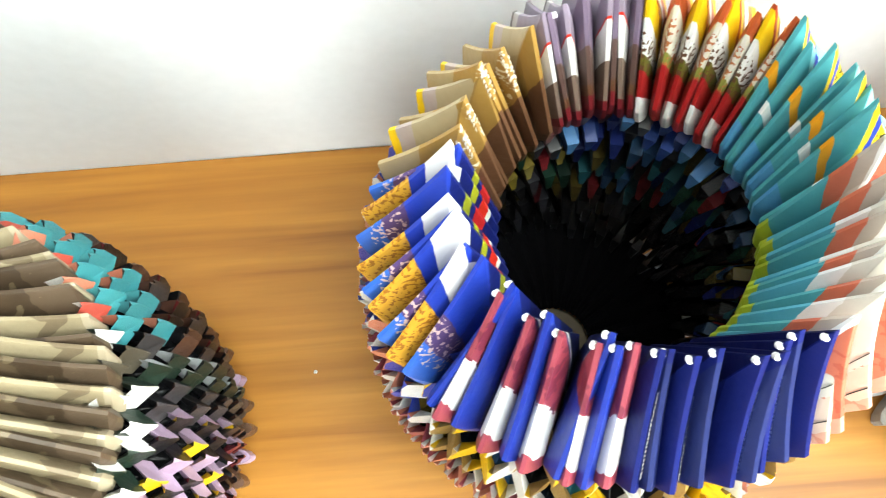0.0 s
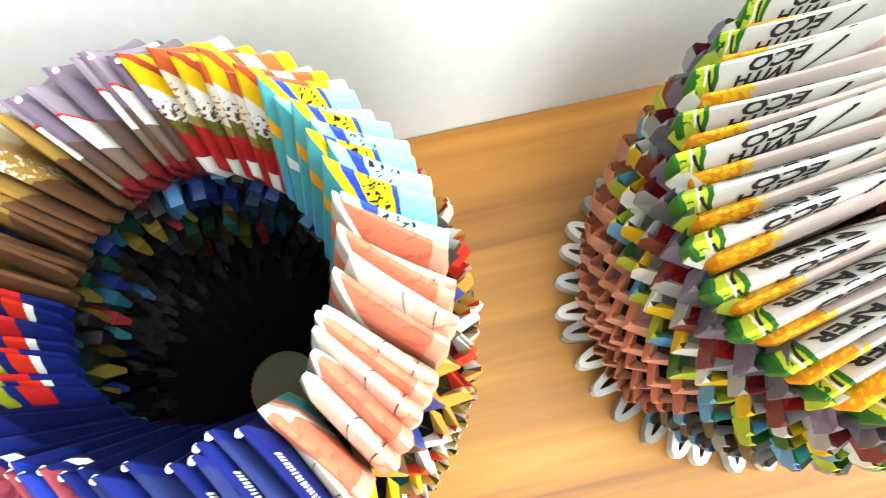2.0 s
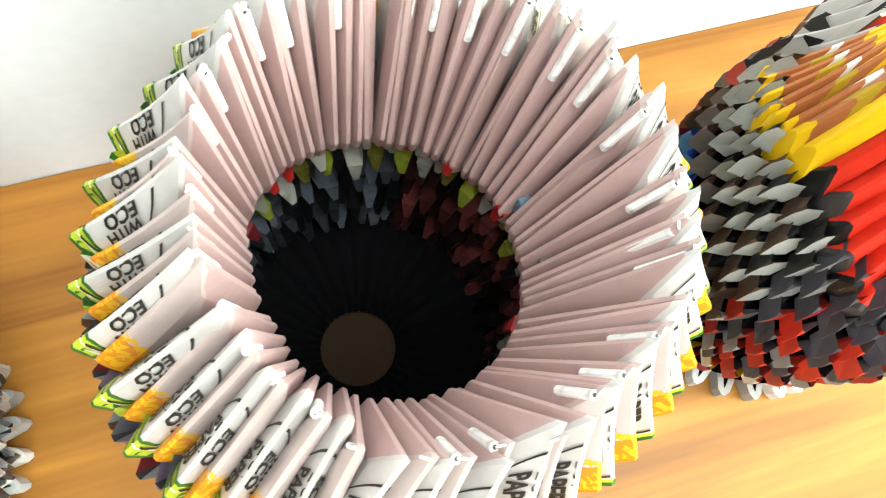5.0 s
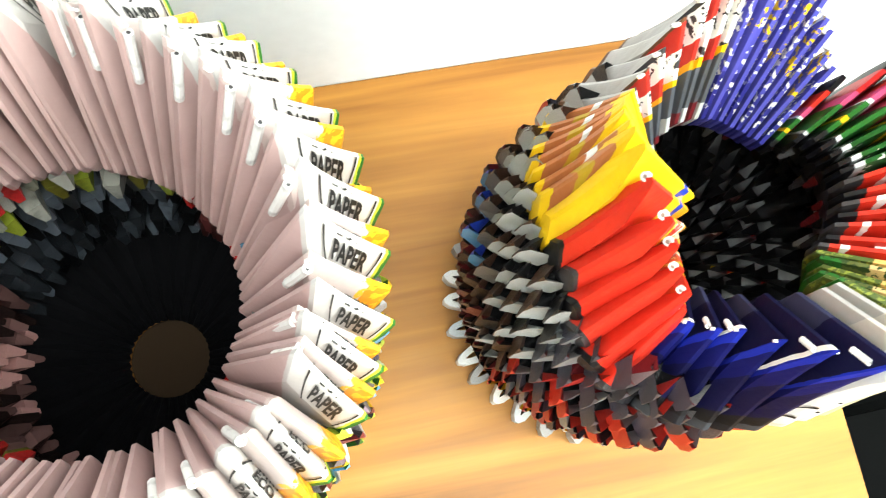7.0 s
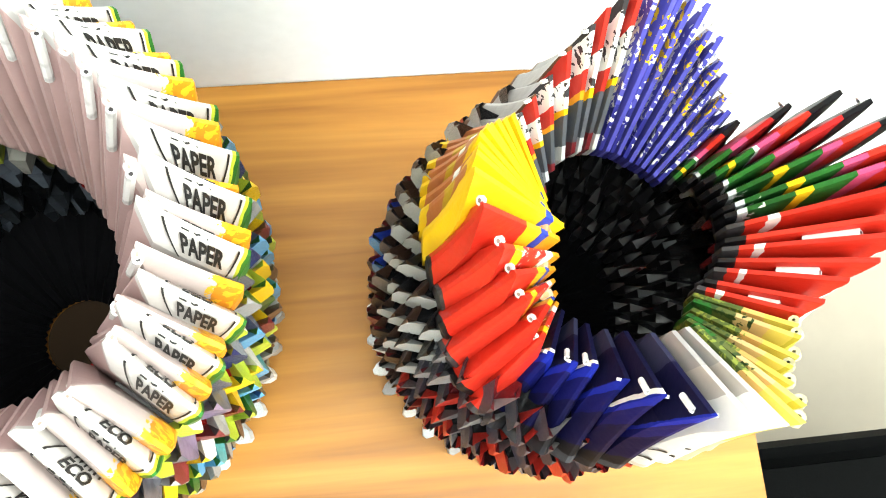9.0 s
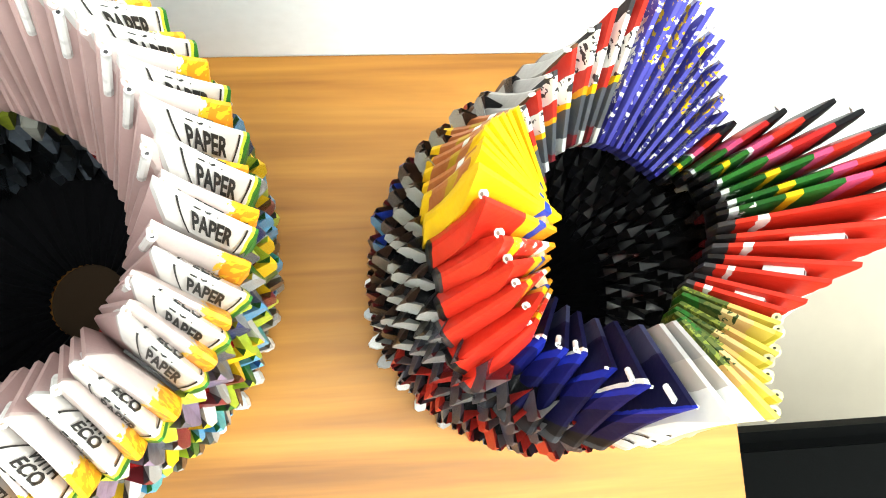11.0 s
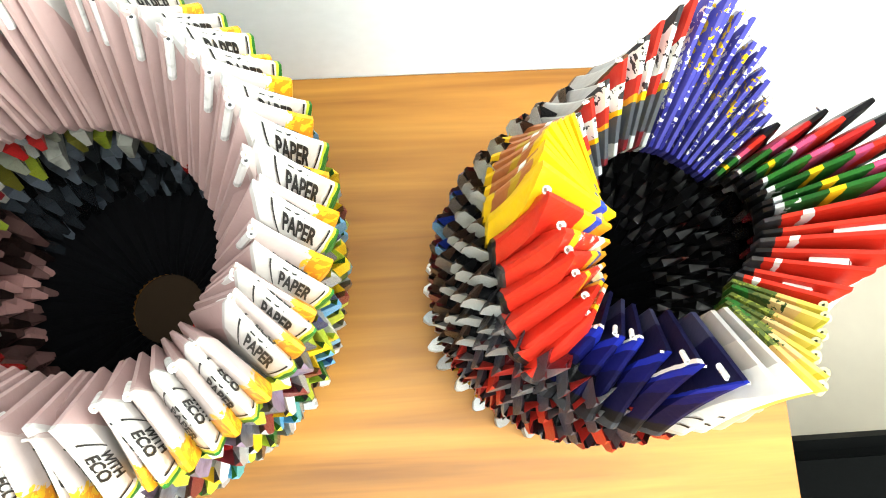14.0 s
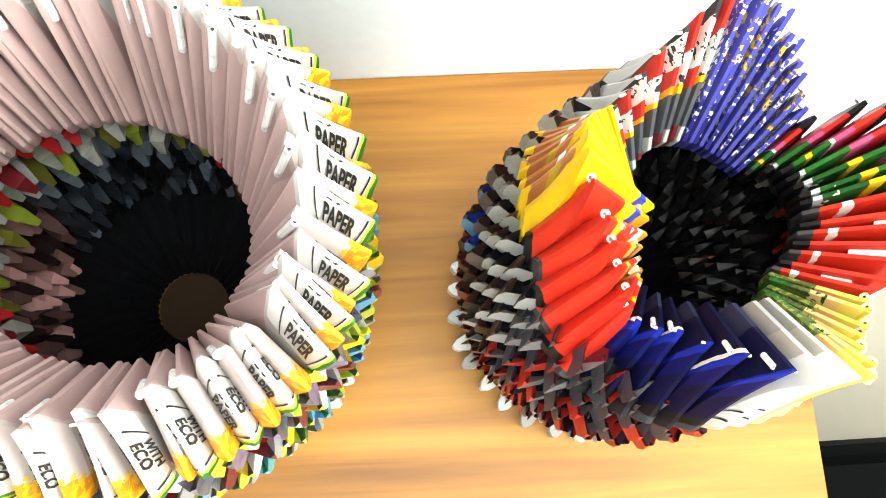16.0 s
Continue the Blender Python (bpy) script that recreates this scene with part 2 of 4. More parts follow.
def loop_mesh(colour, inside):
    """A folded strip bent to a loop, standing on edge at the foot of a vase."""
    out = [(-0.4, -0.8), (0.2, -0.68), (0.78, -0.44), (1.0, -0.14), (1.0, 0.14), (0.78, 0.44), (0.2, 0.68), (-0.4, 0.8)]
    inn = [(-0.4, -0.26), (0.1, -0.22), (0.5, -0.12), (0.68, -0.03), (0.68, 0.03), (0.5, 0.12), (0.1, 0.22), (-0.4, 0.26)]
    n = len(out)
    v = [(x, y, z) for z in (0.0, 1.0) for ring in (out, inn) for x, y in ring]
    f, k = [], []
    for i in range(n - 1):
        f += [(i, i + 1, 2 * n + i + 1, 2 * n + i), (n + i + 1, n + i, 3 * n + i, 3 * n + i + 1), (2 * n + i, 2 * n + i + 1, 3 * n + i + 1, 3 * n + i)]
        k += [0, 1, 0]
    me = bpy.data.meshes.new("base_loop")
    me.from_pydata(v, [], f)
    me.materials.append(paper(colour))
    me.materials.append(paper(inside))
    me.polygons.foreach_set("material_index", k)
    return me


DEPTHS = (0.0, 0.008, 0.025, 0.05, 0.085, 0.13, 0.2, 0.4, 0.85)


class Flap:
    """The outline of one folded rim flap in the plane through the vase's axis: outer end, crest, inner end and root.
    It leans along the rim; its faces fall away on both sides to the next flaps, of so many round the rim. swell: width and depth of each face's fall."""

    def __init__(self, p1, p2, p3, root, lean, count, bow=0.004, wave=0.0, blunt=0.016, swell=((0.43, 0.15, 0.62), (0.43, 0.15, 0.62)), taper=0.0, point=0.55):
        a, b, c, m = [Vector(q) for q in (p1, p2, p3, root)]
        down = Vector((0.0, -1.0))
        self.line = [a + (m - a).normalized() * blunt * 0.3 + down * blunt, a, b, c, c + (m - c).normalized() * blunt * 0.3 + down * blunt * 0.7]
        self.root, self.lean, self.count, self.bow, self.wave = m, lean, count, bow, wave
        self.swell, self.taper, self.point = swell, taper, point

    def at(self, u, s, side):
        """The place at u along the edge and s down towards the root, on the side -1 or 1."""
        k = 0 if u < 0 else 1 if u <= 1 else 2 if u <= 2 else 3
        w = (u + 0.2) / 0.2 if k == 0 else (u - 2) / 0.2 if k == 3 else u - (k - 1)
        a, b = self.line[k], self.line[k + 1]
        d = b - a
        e = a.lerp(b, w)
        if k == 1:
            e = e + Vector((-d.y, d.x)).normalized() * -self.bow * 4 * w * (1 - w) * (1 if d.x > 0 else -1)
        q = e.lerp(self.root, s)
        pitch = math.tau * q.x / self.count
        wide, fall, power = self.swell[side > 0]
        t = pitch * wide * min(1.0, s / fall) ** power * (1 - self.taper * max(0.0, 1 - max(u, 0.0) / 0.35)) * (1 - self.point * max(0.0, 1 - abs(u - 1) / 0.4))
        y = self.lean * (q.y - self.root.y) + self.wave * math.sin(3.1 * u + 1.3) * (1 - s)
        return Vector((q.x, y + side * (t + 0.0009), q.y))

    def mesh(self, material, name="rim_flap"):
        us = [-0.2, -0.08, 0, 0.15, 0.35, 0.55, 0.75, 0.92, 1.0, 1.08, 1.3, 1.55, 1.8, 1.95, 2.0, 2.08, 2.2]
        v, f, uv = [], [], []
        n, d = len(us), len(DEPTHS)
        for side in (-1, 1):
            for u in us:
                for s in DEPTHS:
                    v.append(self.at(u, s, side))
                    uv.append((min(1.999, max(0.0, u)), s))
        for k in range(2):
            o = k * n * d
            for i in range(n - 1):
                for j in range(d - 1):
                    q = (o + i * d + j, o + (i + 1) * d + j, o + (i + 1) * d + j + 1, o + i * d + j + 1)
                    f.append(q if k else q[::-1])
        for i in range(n - 1):
            f.append((i * d, (i + 1) * d, n * d + (i + 1) * d, n * d + i * d))
        for i in (0, n - 1):
            for j in range(d - 1):
                q = (i * d + j, n * d + i * d + j, n * d + i * d + j + 1, i * d + j + 1)
                f.append(q if i else q[::-1])
        me = bpy.data.meshes.new(name)
        me.from_pydata(v, [], f)
        layer = me.uv_layers.new(name="along")
        for lo in me.loops:
            layer.data[lo.index].uv = uv[lo.vertex_index]
        me.materials.append(material)
        return me


def text_verts(words, size):
    cu = bpy.data.curves.new("words", "FONT")
    cu.body, cu.size, cu.resolution_u, cu.offset = words, size, 2, 0.036
    ob = bpy.data.objects.new("words", cu)
    me = ob.to_mesh()
    bm = bmesh.new()
    bm.from_mesh(me)
    for axis, cuts in (((0, 1, 0), [0.12 * k for k in range(1, 6)]), ((1, 0, 0), [0.4 * k for k in range(1, 9)])):
        for c in cuts:
            bmesh.ops.bisect_plane(bm, geom=bm.verts[:] + bm.edges[:] + bm.faces[:], plane_co=[c * k for k in axis], plane_no=axis)
    bm.verts.index_update()
    v = [tuple(p.co) for p in bm.verts]
    f = [tuple(p.index for p in q.verts) for q in bm.faces]
    bm.free()
    ob.to_mesh_clear()
    bpy.data.objects.remove(ob)
    return v, f


def lettering(flap, lines, arcs=()):
    """Words laid over a flap: each line runs from u0 to u1; its foot and head are depths, negative on the side -1."""
    def on(u, depth):
        side = 1 if depth > 0 else -1
        return tuple(flap.at(u, abs(depth), side) + Vector((0, side * 0.0005, 0.0003)))

    v, f = [], []
    for words, foot, head, ua, ub in lines:
        tv, tf = text_verts(words, 1.0)
        w = max(p[0] for p in tv) or 1.0
        o = len(v)
        v += [on(ua + (ub - ua) * p[0] / w, foot + (head - foot) * p[1] / 0.72) for p in tv]
        f += [tuple(i + o for i in q) for q in tf]
    for ua, ub, sa, sb, width in arcs:
        o, n = len(v), 14
        for i in range(n + 1):
            w = i / n
            bend = 4 * w * (1 - w)
            for d in (-width, width):
                v.append(on(ua + (ub - ua) * bend + d, sa + (sb - sa) * w))
        f += [(o + 2 * i, o + 2 * i + 1, o + 2 * i + 3, o + 2 * i + 2) for i in range(n)]
    me = bpy.data.meshes.new("lettering")
    me.from_pydata(v, [], f)
    me.materials.append(INK)
    return me


def bars(flap, u0, u1, count, s0, s1, material):
    """A line of unreadable print, as plain bars; s0 and s1 are depths, negative on the side -1."""
    rng = random.Random(count)
    v, f = [], []
    for i in range(count):
        a = u0 + (u1 - u0) * i / count
        b = a + (u1 - u0) / count * rng.uniform(0.5, 0.75)
        top = s0 + (s1 - s0) * rng.uniform(0.0, 0.2)
        o = len(v)
        for w in (0.0, 0.25, 0.5, 0.75, 1.0):
            d = top + (s1 - top) * w
            side = 1 if d > 0 else -1
            v += [tuple(flap.at(u, abs(d), side) + Vector((0, side * 0.0005, 0.0004))) for u in (a, b)]
        f += [(o + 2 * k, o + 2 * k + 1, o + 2 * k + 3, o + 2 * k + 2) for k in range(4)]
    me = bpy.data.meshes.new("lettering")
    me.from_pydata(v, [], f)
    me.materials.append(material)
    return me


def rolled_tip(flap, u0, u1, s, side, radius, material, bore=DARK):
    """The rolled paper end that sticks out along a flap near its crest: a tube closed by a cap, painted for the shade
    in its bore.
    """
    a, b = flap.at(u0, s, side), flap.at(u1, s, side)
    a += Vector((0, side * radius * 0.5, 0))
    b += Vector((0, side * radius * 0.5, 0))
    axis = (b - a).normalized()
    p = axis.orthogonal().normalized()
    q = axis.cross(p)
    v, f, k, n = [], [], [], 8
    for e, r in ((a, radius * 0.45), (a, radius), (b, radius), (b, radius * 0.3)):
        for i in range(n):
            t = i * math.tau / n
            v.append(tuple(e + (p * math.cos(t) + q * math.sin(t)) * r))
    for j in range(3):
        for i in range(n):
            f.append((j * n + i, j * n + (i + 1) % n, (j + 1) * n + (i + 1) % n, (j + 1) * n + i))
            k.append(0)
    f.append(tuple(range(n))[::-1])
    k.append(1)
    me = bpy.data.meshes.new("rolled_tip")
    me.from_pydata(v, [], f)
    me.materials.append(material)
    me.materials.append(paper(bore))
    me.polygons.foreach_set("material_index", k)
    return me


def sector(table, a):
    """The entry of a table of (from, to, value) that holds the angle a, in degrees."""
    for a0, a1, value in table:
        if (a - a0) % 360 < (a1 - a0) % 360 or a1 - a0 >= 360:
            return value
    return table[-1][2]


def around(table, a):
    """Values between the rows of (angle, values...) of a table that goes round a rim."""
    for p, q in zip(table, table[1:] + [(table[0][0] + 360, *table[0][1:])]):
        if p[0] <= a % 360 < q[0]:
            w = (a % 360 - p[0]) / (q[0] - p[0])
            return [u + (v - u) * w for u, v in zip(p[1:], q[1:])]


def vase_thing(label, centre):
    ob = tagged(new("paper_vase"), label, "vase", "folded paper vases on the table")
    ob.location = (*centre, 0.0)
    return ob


def body_units(vase, n, rows, colours, seen, drift, throat, depth=0.012, seed=1, half=0.0125, most=290):
    """The wall of a vase: rows of (height, outer radius) with n units each, every second row set off by half a pitch.
    The units that face the walk are parts, the others one joined part."""
    rng = random.Random(seed)
    made = []
    for r, (z, rad) in enumerate(rows):
        z2, rad2 = rows[min(r + 1, len(rows) - 1)]
        z1, rad1 = rows[max(r - 1, 0)]
        slope = math.atan2(rad2 - rad1, max(z2 - z1, 0.001))
        for i in range(n):
            a = (i + 0.5 * (r % 2)) * 360 / n + rng.uniform(-1.2, 1.2)
            rr = rad - depth + rng.uniform(-0.0012, 0.0012)
            m = (Matrix.Translation((drift[0] * z, drift[1] * z, z + rng.uniform(-0.0012, 0.0012))) @ Matrix.Rotation(radians(a), 4, "Z")
                 @ Matrix.Translation((rr, 0, 0)) @ Matrix.Rotation(slope * 0.8 + rng.uniform(-0.05, 0.05), 4, "Y") @ Matrix.Rotation(rng.uniform(-0.06, 0.06), 4, "X")
                 @ Matrix.Diagonal((depth * rng.uniform(0.9, 1.15), math.pi * (rad - depth) / n * 0.97, half, 1)))
            wide = throat + (0.02 if z < 0.12 else 0.02 * (0.215 - z) / 0.095) + (0.02 if r == len(rows) - 1 else 0.010 if r == len(rows) - 2 else 0.004 if r == len(rows) - 3 else 0.005 if r == len(rows) - 4 else 0.0)
            reach = max(1.75, round((rad - depth - wide) / depth * 4) / 4)
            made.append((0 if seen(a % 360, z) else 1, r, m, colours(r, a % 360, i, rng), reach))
    made.sort(key=lambda e: (e[0], -e[1]))
    v, f, k, mats = [], [], [], []
    for j, (_, r, m, cols, reach) in enumerate(made):
        if j < most:
            ob = link("folded_unit", unit_mesh(cols, reach), vase)
            ob.matrix_basis = m
        else:
            o = len(v)
            UNIT_V, UNIT_F, UNIT_K = unit_shape(reach)
            v += [tuple(m @ Vector(p)) for p in UNIT_V]
            f += [tuple(i + o for i in q) for q in UNIT_F]
            ids = []
            for c in (*cols, COAL):
                if c not in mats:
                    mats.append(c)
                ids.append(mats.index(c))
            k += [ids[i] for i in UNIT_K]
    if v:
        me = bpy.data.meshes.new("folded_paper_wall")
        me.from_pydata(v, [], f)
        for c in mats:
            me.materials.append(paper(c))
        me.polygons.foreach_set("material_index", k)
        tagged(link("folded_paper_wall", me, vase), kind="stuff")


def base_ring(vase, n, radius, inks, reach=0.017, height=0.014, seed=3):
    rng = random.Random(seed)
    meshes = [loop_mesh(*c) for c in inks]
    for i in range(n):
        a = (i + 0.3) * 360 / n + rng.uniform(-1.5, 1.5)
        ob = link("base_loop", meshes[rng.randrange(len(meshes))], vase)
        ob.matrix_basis = (Matrix.Rotation(radians(a), 4, "Z") @ Matrix.Translation((radius - reach, 0, 0.0005)) @ Matrix.Rotation(rng.uniform(-0.05, 0.0), 4, "Y")
                           @ Matrix.Diagonal((reach * rng.uniform(0.92, 1.08), math.pi * radius / n * 0.98, height * rng.uniform(0.9, 1.1), 1)))


def floor_card(vase, radius, material):
    bm = bmesh.new()
    bmesh.ops.create_cone(bm, cap_ends=True, segments=40, radius1=radius, radius2=radius, depth=0.002, matrix=Matrix.Translation((0, 0, 0.0015)))
    part("bottom_card", bm, material, vase, "round card disc at the bottom")
    # added pleated sheet between the disc and the wall, painted black for shade there
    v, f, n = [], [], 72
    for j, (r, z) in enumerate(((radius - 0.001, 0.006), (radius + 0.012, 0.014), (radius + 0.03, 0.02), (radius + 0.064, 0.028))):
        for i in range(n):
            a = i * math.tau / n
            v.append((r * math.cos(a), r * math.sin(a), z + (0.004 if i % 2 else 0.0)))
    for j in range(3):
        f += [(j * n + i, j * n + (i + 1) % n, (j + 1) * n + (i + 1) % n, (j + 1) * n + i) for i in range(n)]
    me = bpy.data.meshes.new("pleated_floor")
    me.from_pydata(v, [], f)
    link("pleated_floor", me, vase, "added black pleated sheet for the shade inside", (painted("inner_shade", (0.004, 0.004, 0.005), 0.9, 200, 0.0006, 0.05),))


def place(a, drift, z=0.0, tilt=0.0, rng=None, sway=0.0):
    """The pose of a flap at the angle a: the rim stands off the axis by the drift and dips by tilt towards +x; sway rocks the flap about its root."""
    level = Matrix.Translation((0, 0, 0.23))
    m = Matrix.Translation((drift[0] * 0.27, drift[1] * 0.27, z)) @ level @ Matrix.Rotation(tilt, 4, "Y") @ level.inverted() @ Matrix.Rotation(radians(a), 4, "Z")
    if rng:
        root = Matrix.Translation((0.09, 0.0, 0.19))
        m = m @ root @ Matrix.Rotation(rng.uniform(-sway, sway), 4, "X") @ Matrix.Rotation(rng.uniform(-sway, sway) * 0.5, 4, "Y") @ root.inverted()
    return m


# -- the pale vase with words on its flaps --
def pale_vase():
    vase = vase_thing("round vase of folded printed paper with pale pink lettered flaps", (-0.020, 0.0))
    n, drift = 36, (0.093, 0.016)
    rows = [(0.026, 0.120), (0.044, 0.123), (0.062, 0.126), (0.080, 0.128), (0.098, 0.130), (0.116, 0.131), (0.134, 0.131), (0.152, 0.130), (0.170, 0.129), (0.187, 0.129), (0.204, 0.126), (0.219, 0.122)]
    rows = [(z, r - 0.001) for z, r in rows]

    def colours(r, a, i, rng):
        # Deep inner inks: print colours, darkened for the shade inside.
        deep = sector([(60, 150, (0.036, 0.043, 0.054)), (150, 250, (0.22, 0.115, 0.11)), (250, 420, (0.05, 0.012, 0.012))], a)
        # Random brightness paints glints on single tips.
        tip_light = rng.choice((0.1, 0.5, 1.1, 2.8))
        deep = tuple(round(x * tip_light, 4) for x in deep)
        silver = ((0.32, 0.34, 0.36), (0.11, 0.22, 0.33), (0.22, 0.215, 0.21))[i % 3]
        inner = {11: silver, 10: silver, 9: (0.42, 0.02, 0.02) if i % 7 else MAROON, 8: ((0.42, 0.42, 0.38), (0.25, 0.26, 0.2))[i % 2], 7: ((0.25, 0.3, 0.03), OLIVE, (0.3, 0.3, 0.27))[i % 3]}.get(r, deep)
        lead, ash = (0.10, 0.10, 0.12), (0.34, 0.34, 0.34)
        left = 60 < a < 330
        if r >= 11:
            return ((LIME, PAPER, GREEN, inner), (lead, LIME, GREEN, inner))[i % 2]
        if r == 10:
            return ((lead, PURPLE, DARK, inner), (PURPLE, lead, DARK, inner))[i % 2] if left else ((SLATE, ash, LIME, inner), (ash, GREEN, LIME, inner))[i % 2]
        if r == 9:
            return ((MAROON, ash, DARK, inner), (ash, MAROON, BROWN, inner))[i % 2] if left else ((SKY, (0.1, 0.12, 0.2), GREEN, inner), (YELLOW, LIME, GREEN, inner))[i % 2]
        if r == 8:
            return ((YELLOW, PAPER, DARK, inner), (PAPER, YELLOW, DARK, inner))[i % 2] if left else ((YELLOW, PAPER, LIME, inner), (MAROON, YELLOW, BROWN, inner))[i % 2]
        if r == 7:
            return ((SKY, LIME, GREEN, inner), (LIME, SKY, GREEN, inner), (GREEN, LIME, DARK, inner))[i % 3]
        if 95 < a < 216:
            # Third salmon tone is a darker orange painted for shade in pocket and underside.
            return (SALMON, (0.74, 0.34, 0.24), (0.5, 0.15, 0.06), inner)
        if r == 6:
            return ((SKY, TEAL, GREEN, inner), (LIME, GREEN, DARK, inner))[i % 2]
        return rng.choice(((BROWN, GREY, KHAKI, inner), (KHAKI, ash, GREY, inner), (SKY, KHAKI, (0.03, 0.1, 0.3), inner), (ash, BROWN, KHAKI, inner)))

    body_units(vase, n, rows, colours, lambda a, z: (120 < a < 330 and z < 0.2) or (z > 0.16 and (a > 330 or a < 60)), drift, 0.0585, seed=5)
    base_ring(vase, n, 0.128, ((SILVER, GREY), (PAPER, GREY), (GREY, (0.2, 0.19, 0.18))))
    floor_card(vase, 0.0265, CARD)
    WH = (0.58, 0.565, 0.555)
    ECO = strip("lettered_paper", [(0, GREEN), (0.02, LIME), (0.075, PAPER), (0.09, LIME), (0.13, GREEN), (0.16, WH), (1.06, PINK)], (GREEN, 160, 0.35, 0.0, 0.06), 0.025)
    ECO_SHORT = strip("lettered_paper", [(0, GREEN), (0.03, LIME), (0.06, WH), (1.06, PINK)], (GREEN, 160, 0.35, 0.0, 0.05), 0.02)
    PLAINF = strip("pale_paper", [(0, (0.74, 0.26, 0.012)), (0.26, (0.60, 0.49, 0.47)), (1.06, PINK)], ((0.85, 0.47, 0.02), 260, 0.46, 0, 0.32), 0.07)
    arcs = ((0.69, 0.77, -0.2, 0.2, 0.012), (0.14, 0.10, -0.2, 0.2, 0.009))
    # the rim by angle: radius and height of the outer end, radius of the crest, height of the inner end
    rim = [(0, 0.1185, 0.2585, 0.086, 0.198), (45, 0.1175, 0.255, 0.082, 0.197), (90, 0.118, 0.245, 0.080, 0.200), (135, 0.124, 0.222, 0.078, 0.214), (160, 0.1265, 0.212, 0.073, 0.224), (200, 0.1265, 0.211, 0.071, 0.226),
           (225, 0.124, 0.218, 0.077, 0.226), (250, 0.121, 0.232, 0.086, 0.224), (290, 0.119, 0.250, 0.084, 0.218), (320, 0.1185, 0.2585, 0.087, 0.208)]
    rng = random.Random(9)
    for i in range(2 * n):
        a, k = i * 5 + 2, i % 2
        ro, zo, rc, zi = around(rim, a)
        ro -= k * (0.0075 if 120 < a < 215 else 0.0015)
        fl = Flap((ro, zo + 0.003 * k), (rc, 0.307 - 0.003 * k), (min(0.060, rc - 0.015), zi + 0.001 * k), (0.092, 0.165), 0.06, 72, bow=0.002, blunt=0.013, swell=((0.5 - 0.04 * k, 0.19, 0.86),) * 2, point=0.0)
        ob = link("rim_flap", fl.mesh(PLAINF if k else ECO if 110 < a < 260 else ECO_SHORT), vase)
        ob.matrix_basis = place(a + rng.uniform(-0.9, 0.9), drift, rng.uniform(-0.0025, 0.0025), 0.13, rng, 0.042)
        if k == 0:
            link("lettering", lettering(fl, (("WITH", 0.108, 0.195, 0.62, 0.28), ("ECO", -0.004, 0.095, 0.62, 0.32), ("PAPER", -0.15, -0.032, 0.64, 0.2)), arcs), ob, "bold black lettering")
        else:
            link("rolled_tip", rolled_tip(fl, 0.985, 1.012, 0.02, -1, 0.0017, WHITE, (0.3, 0.22, 0.18)), ob, "small rolled white paper end")
            if rng.random() < 0.75:
                link("rolled_tip", rolled_tip(fl, 1.01, 1.26, 0.05, -1, 0.0018, WHITE), ob, "small rolled white paper end")


pale_vase()


